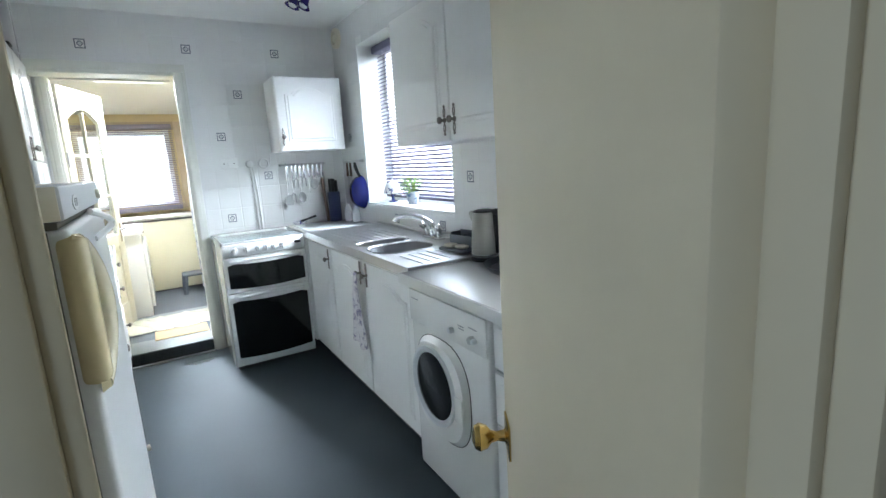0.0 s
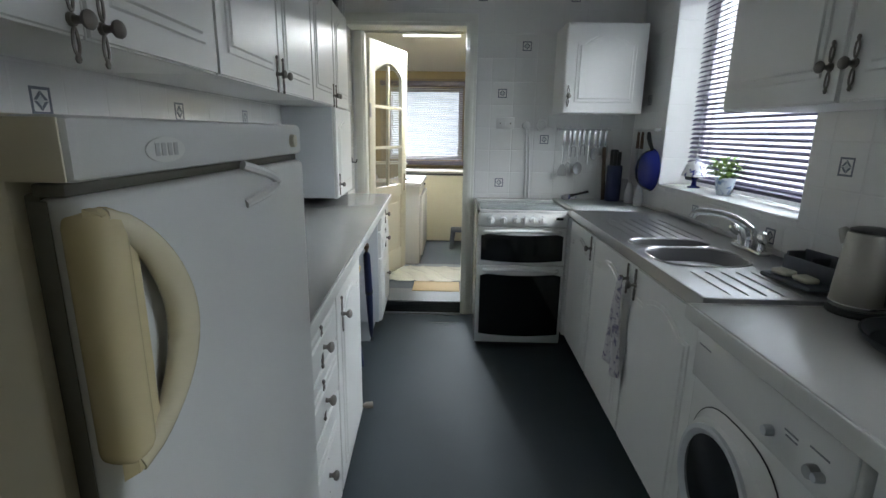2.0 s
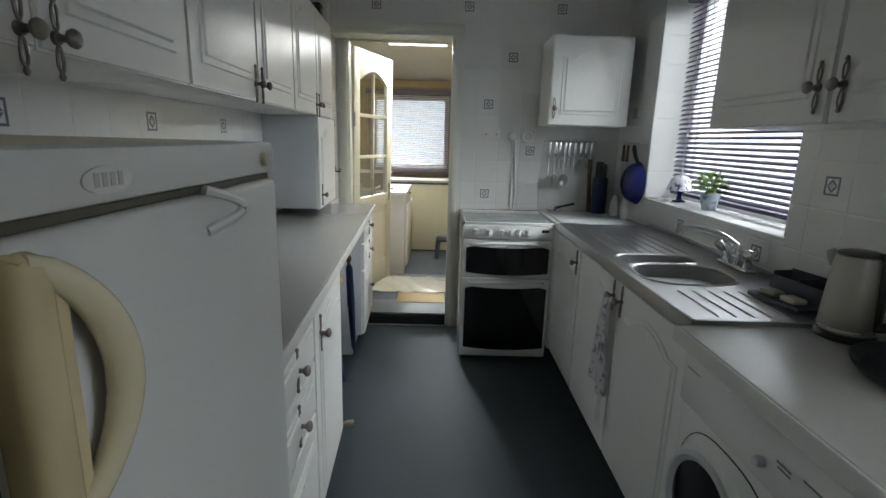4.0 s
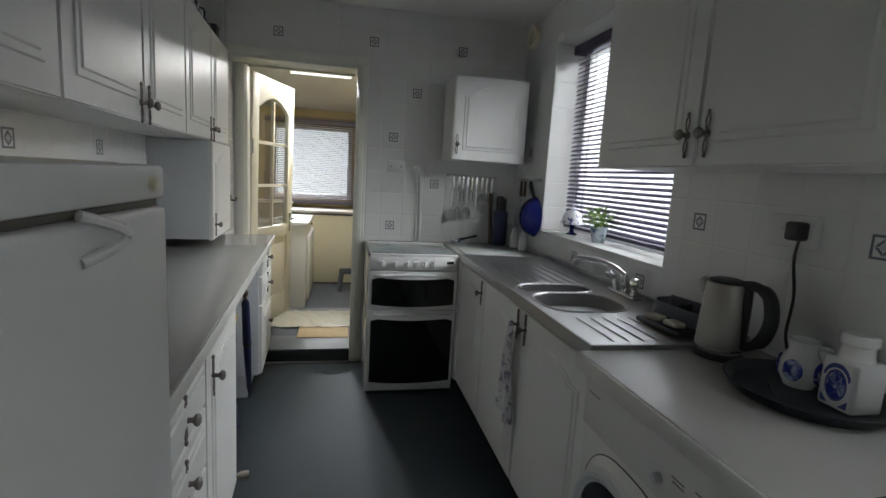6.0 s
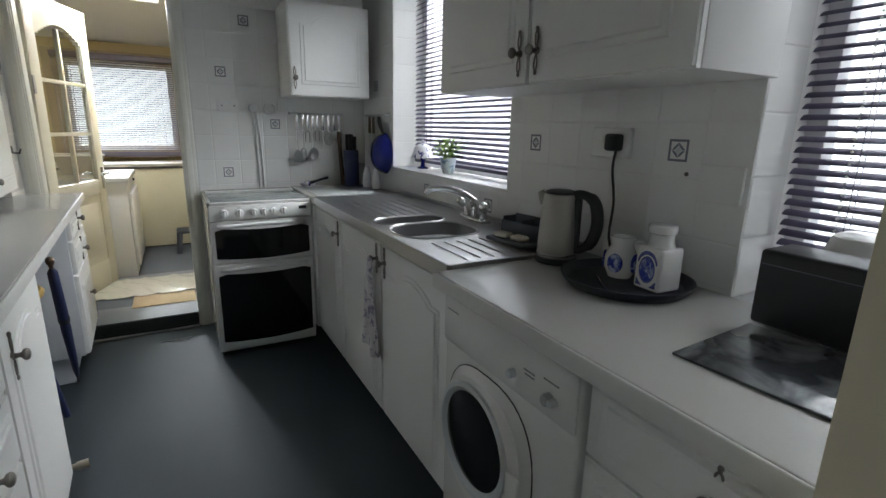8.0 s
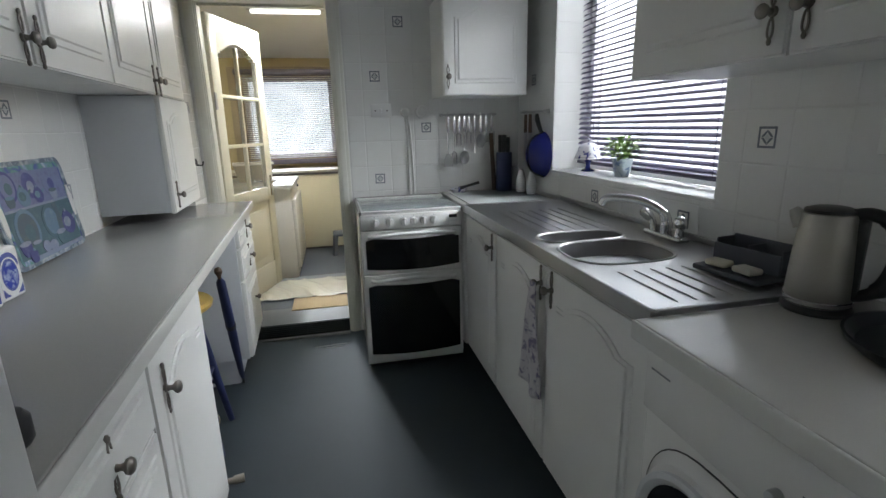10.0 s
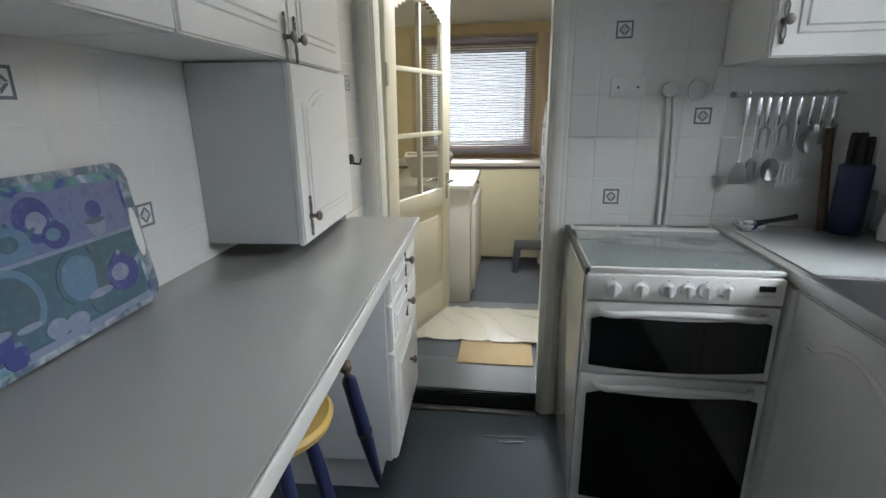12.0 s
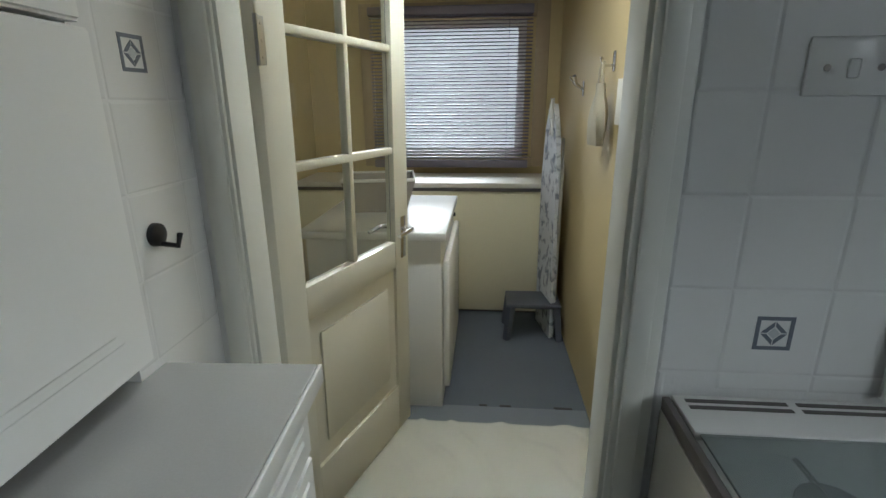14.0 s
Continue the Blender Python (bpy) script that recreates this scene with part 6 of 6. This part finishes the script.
part("edge_strip", box(B(), (-1.04, 6.285, 0.8725), (0.47, 6.685, 0.8945), 0.002), M_darkedge, bx)
bs = thing("storage_basket", (0, 0, 0), "grey storage tub with a pale rim on the appliance", "basket", at=pose(-0.40, 5.72, 0.8905, 0, 0, 10))
bm = B()
for (w0, z0), (w1, z1) in [((0.10, 0), (0.135, 0.15))]:
    lo = [bm.verts.new((sx * w0 * 1.25, sy * w0, z0)) for sx, sy in ((-1, -1), (1, -1), (1, 1), (-1, 1))]
    hi = [bm.verts.new((sx * w1 * 1.25, sy * w1, z1)) for sx, sy in ((-1, -1), (1, -1), (1, 1), (-1, 1))]
    li = [bm.verts.new((sx * (w1 - 0.006) * 1.25, sy * (w1 - 0.006), z1)) for sx, sy in ((-1, -1), (1, -1), (1, 1), (-1, 1))]
    bi = [bm.verts.new((sx * (w0 - 0.006) * 1.25, sy * (w0 - 0.006), z0 + 0.006)) for sx, sy in ((-1, -1), (1, -1), (1, 1), (-1, 1))]
    bm.faces.new(lo), bm.faces.new(bi)
    for i in range(4):
        j = (i + 1) % 4
        bm.faces.new([lo[i], lo[j], hi[j], hi[i]]), bm.faces.new([hi[i], hi[j], li[j], li[i]]), bm.faces.new([li[i], li[j], bi[j], bi[i]])
part("tub", bm, M_basket, bs)
part("rim", tube(B(), [(sx * 0.165, sy * 0.135, 0.152) for sx, sy in ((-1, -1), (1, -1), (1, 1), (-1, 1))], 0.008, 8, closed=True), M_paper, bs, "pale rim")
ib = thing("ironing_board", (0, 0, 0), "folded ironing board with a patterned cover leaning on the wall", "ironing board", at=pose(0.50, 6.10, UF, 0, 0, 0))
ibm = Matrix.Rotation(radians(10), 4, "Z") @ Matrix.Rotation(radians(-2), 4, "X")
ol = [(-0.13, 0.0), (0.15, 0.0), (0.15, 0.55), (0.14, 0.9), (0.10, 1.15), (0.04, 1.28), (-0.02, 1.28), (-0.08, 1.15), (-0.12, 0.9), (-0.13, 0.55)]
part("board", slab(B(), ol, 0.028, ibm @ Matrix.Translation((-0.045, 0, 0.0)), bevel=0.008), M_ironcover, ib)
part("leg_frame", tube(B(), [(0.0, -0.10, 0.0), (0.0, -0.10, 0.95), (0.0, -0.06, 1.10), (0.0, 0.06, 1.10), (0.0, 0.10, 0.95), (0.0, 0.10, 0.0)], 0.010, 8), M_steel, ib)
part("end_loop", tube(B(), [(-0.055, -0.03, 1.12), (-0.058, -0.035, 1.2), (-0.055, -0.02, 1.30), (-0.055, 0.03, 1.30), (-0.058, 0.045, 1.2), (-0.055, 0.04, 1.12)], 0.007, 8, closed=True), M_china, ib)
ch = thing("coat_hook", (UX1, 5.9, 1.45), "chrome double coat hook on the ochre wall", "hook", "coat hooks")
part("backplate", box(B(), (UX1 - 0.006, 5.885, 1.40), (UX1 - 0.0005, 5.915, 1.47), 0.002), M_chrome, ch)
part("prongs", tube(B(), [(UX1 - 0.055, 5.86, 1.49), (UX1 - 0.04, 5.88, 1.455), (UX1 - 0.005, 5.90, 1.43), (UX1 - 0.04, 5.92, 1.455), (UX1 - 0.055, 5.94, 1.49)], [0.009, 0.006, 0.006, 0.006, 0.009], 8), M_chrome, ch)
ch2 = thing("coat_hook", (UX1, 5.35, 1.52), "chrome coat hook holding a canvas bag", "hook", "coat hooks")
part("backplate", box(B(), (UX1 - 0.006, 5.335, 1.48), (UX1 - 0.0005, 5.365, 1.55), 0.002), M_chrome, ch2)
part("prong", tube(B(), [(UX1 - 0.005, 5.35, 1.50), (UX1 - 0.04, 5.35, 1.50), (UX1 - 0.05, 5.35, 1.53)], 0.005, 8), M_chrome, ch2)
bg = thing("canvas_bag", (0, 0, 0), "crumpled canvas bag hanging from the coat hook", "bag", at=pose(UX1 - 0.045, 5.35, 1.22))
bm = B()
nn, mm2 = 14, 12
gr = []
for k in range(mm2 + 1):
    t = k / mm2
    row = []
    for i in range(nn):
        a = 2 * math.pi * i / nn
        r = 0.075 * (0.55 + 0.45 * math.sin(math.pi * min(t * 1.2, 1)) + 0.35 * (1 - t))
        row.append(bm.verts.new((0.32 * r * math.cos(a) * (1 + 0.25 * math.sin(3 * a + 4 * t)), r * math.sin(a) * (1 + 0.12 * math.sin(5 * a + 3 * t)), 0.22 * t)))
    gr.append(row)
for k in range(mm2):
    for i in range(nn):
        bm.faces.new([gr[k][i], gr[k][(i + 1) % nn], gr[k + 1][(i + 1) % nn], gr[k + 1][i]])
bm.faces.new(gr[0]), bm.faces.new(gr[-1])
part("bag", bm, M_cloth, bg)
part("strap", tube(B(), [(0.0, -0.03, 0.20), (0.0, -0.015, 0.27), (0.005, 0.0, 0.295), (0.0, 0.015, 0.27), (0.0, 0.03, 0.20)], 0.006, 8), M_cloth, bg)
bm = box(B(), (UX1 - 0.012, 5.13, 1.30), (UX1 - 0.001, 5.24, 1.45), 0.001)
solo("wall_notice", bm, M_paper, "pale paper pad pinned to the ochre wall", "paper")
ss = thing("step_stool", (0, 0, 0), "low dark grey plastic step stool on the carpet", "stool", at=pose(0.385, 6.05, UF))
part("top", box(B(), (-0.15, -0.11, 0.19), (0.15, 0.11, 0.215), 0.010, 3), M_greyplastic, ss)
for sx in (-1, 1):
    for sy in (-1, 1):
        bm = tube(B(), [(sx * 0.125, sy * 0.09, 0.195), (sx * 0.145, sy * 0.105, 0.0)], [0.026, 0.022], 4)
        part("leg", bm, M_greyplastic, ss)
for sx in (-1, 1):
    part("side_rail", box(B(), (sx * 0.135 - 0.008, -0.09, 0.09), (sx * 0.135 + 0.008, 0.09, 0.125), 0.003), M_greyplastic, ss)
bm = box(B(), (-0.065, 4.46, UF + 0.0045), (0.322, 4.715, UF + 0.009), 0.001)
solo("cardboard_sheet", bm, M_card, "flat piece of brown cardboard on the utility floor", "cardboard")
bm = B()
nx, ny = 60, 44
grid = [[None] * (ny + 1) for _ in range(nx + 1)]
for i in range(nx + 1):
    for k in range(ny + 1):
        x = -0.40 + 0.95 * i / nx
        y = 4.70 + 0.47 * k / ny
        ph = 34 * (x * 0.9 + (y - 4.8) * 0.55) + 3 * noise.noise((x * 4, y * 4, 3))
        z = UF + 0.0135 + 0.009 * max(0, math.sin(ph + 2 * math.sin(8 * x))) ** 3 + 0.004 * noise.noise((x * 9, y * 9, 0)) ** 2
        grid[i][k] = bm.verts.new((x, y, z))
for i in range(nx):
    for k in range(ny):
        bm.faces.new([grid[i][k], grid[i + 1][k], grid[i + 1][k + 1], grid[i][k + 1]])
ps = solo("plastic_dust_sheet", bm, M_sheet, "creased clear plastic dust sheet on the utility floor", "sheet")
md = ps.modifiers.new("thick", "SOLIDIFY")
md.thickness = 0.002
for x0, x1 in ((0.095, 0.13), (0.185, 0.235), (0.42, 0.50)):
    bm = box(B(), (x0, 5.30, UF + 0.0003), (x1, 5.318, UF + 0.003), 0.001)
    solo("carpet_split", bm, M_black, "dark split in the seam of the utility carpet", "carpet", "splits along the carpet seam")
mt = box(B(), (-0.42, 4.80, UF + 0.0002), (0.555, 5.30, UF + 0.0032), 0.001)
structure("floor_mat", mt, mat("ribbed_mat", (0.20, 0.225, 0.25), 0.6, grain=0.2, grain_scale=160, bump=0.5, bump_scale=130), "pale grey ribbed floor covering behind the door", "mat")
tu = thing("tube_light_fitting", (0.05, 5.05, 2.15), "white fluorescent batten on the utility ceiling", "lamp")
part("batten", box(B(), (-0.22, 5.02, 2.155), (0.32, 5.08, 2.25), 0.004), M_china, tu)
part("tube", tube(B(), [(-0.19, 5.05, 2.14), (0.29, 5.05, 2.14)], 0.013, 12), glow("lit_tube", (1, 0.98, 0.92), 3.0), tu, "lit fluorescent tube")

# ---- wall tiles ----
PITCH = 0.153


def tile_mesh(w, h, motif):
    bm = B()
    t, b = 0.0012, 0.0045
    g = 0.0004
    lo = [bm.verts.new((0.0002, y, z)) for y, z in rect(-w / 2 + g, w / 2 - g, -h / 2 + g, h / 2 - g)]
    hi = [bm.verts.new((t, y, z)) for y, z in rect(-w / 2 + g + b, w / 2 - g - b, -h / 2 + g + b, h / 2 - g - b)]
    bm.faces.new(hi)
    for i in range(4):
        bm.faces.new([lo[i], lo[(i + 1) % 4], hi[(i + 1) % 4], hi[i]])
    if motif:
        s = 0.030
        tm = Matrix.Translation((t, 0, 0))
        for k in range(4):
            r = tm @ Matrix.Rotation(k * math.pi / 2, 4, "X")
            slab(bm, [(-s, s), (-s + 0.006, s - 0.0065), (s - 0.006, s - 0.0065), (s, s)], 0.0008, r, slot=1)
            q = 0.021
            slab(bm, [(0.001, q), (0.001, q - 0.009), (q - 0.009, 0.001), (q, 0.001)], 0.0008, r, slot=1)
        slab(bm, [(-0.010, 0), (0, -0.010), (0.010, 0), (0, 0.010)], 0.0006, tm, slot=2)
    bmesh.ops.recalc_face_normals(bm, faces=bm.faces[:])
    me = bpy.data.meshes.new("tile")
    bm.to_mesh(me)
    bm.free()
    for m in (M_tile, M_motif, M_motif_light):
        me.materials.append(m)
    return me


MESHES = {}


def tile_wall(parent, place, a_phase, z_phase, a0, a1, z0, z1, holes, motifs):
    """Lays tiles on a grid through (a_phase, z_phase), cut at the borders and round the holes."""
    ia, ib = math.floor((a0 - a_phase) / PITCH) - 1, math.ceil((a1 - a_phase) / PITCH) + 1
    ka, kb0 = math.floor((z0 - z_phase) / PITCH) - 1, math.ceil((z1 - z_phase) / PITCH) + 1
    marks = {(round((a - a_phase) / PITCH), round((z - z_phase) / PITCH)) for a, z in motifs}
    for i in range(ia, ib + 1):
        for k in range(ka, kb0 + 1):
            ca, cz = a_phase + i * PITCH, z_phase + k * PITCH
            p0, p1 = max(a0, ca - PITCH / 2), min(a1, ca + PITCH / 2)
            q0, q1 = max(z0, cz - PITCH / 2), min(z1, cz + PITCH / 2)
            if p1 - p0 < 0.012 or q1 - q0 < 0.012:
                continue
            bad = False
            for h0, h1, g0, g1 in holes:
                if p0 >= h0 - 1e-6 and p1 <= h1 + 1e-6 and q0 >= g0 - 1e-6 and q1 <= g1 + 1e-6:
                    bad = True
                elif p1 > h0 and p0 < h1 and q1 > g0 and q0 < g1:
                    cuts = sorted([(p1 - h0, "p1", h0), (h1 - p0, "p0", h1), (q1 - g0, "q1", g0), (g1 - q0, "q0", g1)])
                    side, val = cuts[0][1], cuts[0][2]
                    if side == "p1":
                        p1 = val
                    elif side == "p0":
                        p0 = val
                    elif side == "q1":
                        q1 = val
                    else:
                        q0 = val
            if bad or p1 - p0 < 0.012 or q1 - q0 < 0.012:
                continue
            key = (round(p1 - p0, 4), round(q1 - q0, 4), (i, k) in marks)
            if key not in MESHES:
                MESHES[key] = tile_mesh(*key)
            o = new("tile", MESHES[key])
            o.parent = parent
            o.matrix_basis = place @ Matrix.Translation((0, (p0 + p1) / 2, (q0 + q1) / 2)) @ pose(0, 0, 0, 0, random.uniform(-0.18, 0.18), random.uniform(-0.18, 0.18))


tile_wall(wall_back, face_b(BW - 0.0005), 0.582, 1.009, -0.74, RW - 0.0012, 0.30, CEIL - 0.01, [(-0.80, DX1 + 0.08, 0, DZ + 0.08), (0.42, 1.45, 0.3, 0.90), (-0.74, -0.44, 0.3, 0.915)],
          [(0.582, 1.009), (0.888, 1.315), (0.582, 1.621), (0.735, 1.927), (0.429, 2.233), (1.041, 2.233), (-0.183, 2.233)])
tile_wall(wall_back, face_l(-0.4955), BW + 0.058, 1.461, BW - 0.068, BW + 0.187, 0.92, CEIL - 0.01, [], [(BW + 0.058, 1.461)])
tile_wall(wall_right, face_r(RW - 0.0005), -1.68, 1.267, -(BW - 0.004), -0.30, 0.92, CEIL - 0.01,
          [(-W1[1], -W1[0], W1[2] - 0.012, W1[3]), (-W2[1], -W2[0], 0.5, W2[3]), (-2.5, -1.46, 1.45, 2.04)],
          [(-1.68, 1.267), (-2.292, 1.267), (-2.598, 0.961), (-3.21, 0.961), (-3.975, 1.573)])
tile_wall(wall_left, face_l(-0.0005), v(3.025), 1.409, v(0.92), -0.008, 0.914, ZU0 + 0.05, [(v(3.62), v(4.09), 0.97, 1.6)],
          [(v(3.025), 1.409), (v(3.331), 1.103), (v(2.413), 1.409), (v(2.719), 1.103), (v(1.801), 1.409), (v(2.107), 1.103)])
# tiled window reveals
for y, sgn in ((W1[1], -1), (W2[1], -1)):
    z0, z1 = (W1[2], W1[3]) if y == W1[1] else (W2[2] + 0.006, W2[3])
    k = 0
    z = z0
    while z < z1 - 0.02:
        h = min(PITCH, z1 - z)
        key = (0.15, round(h, 4), False)
        if key not in MESHES:
            MESHES[key] = tile_mesh(*key)
        o = new("tile", MESHES[key])
        o.parent = wall_right
        o.matrix_basis = Matrix.Translation((RW + 0.078, y - 0.0005, z + h / 2)) @ Matrix.Rotation(-math.pi / 2, 4, "Z")
        z += h
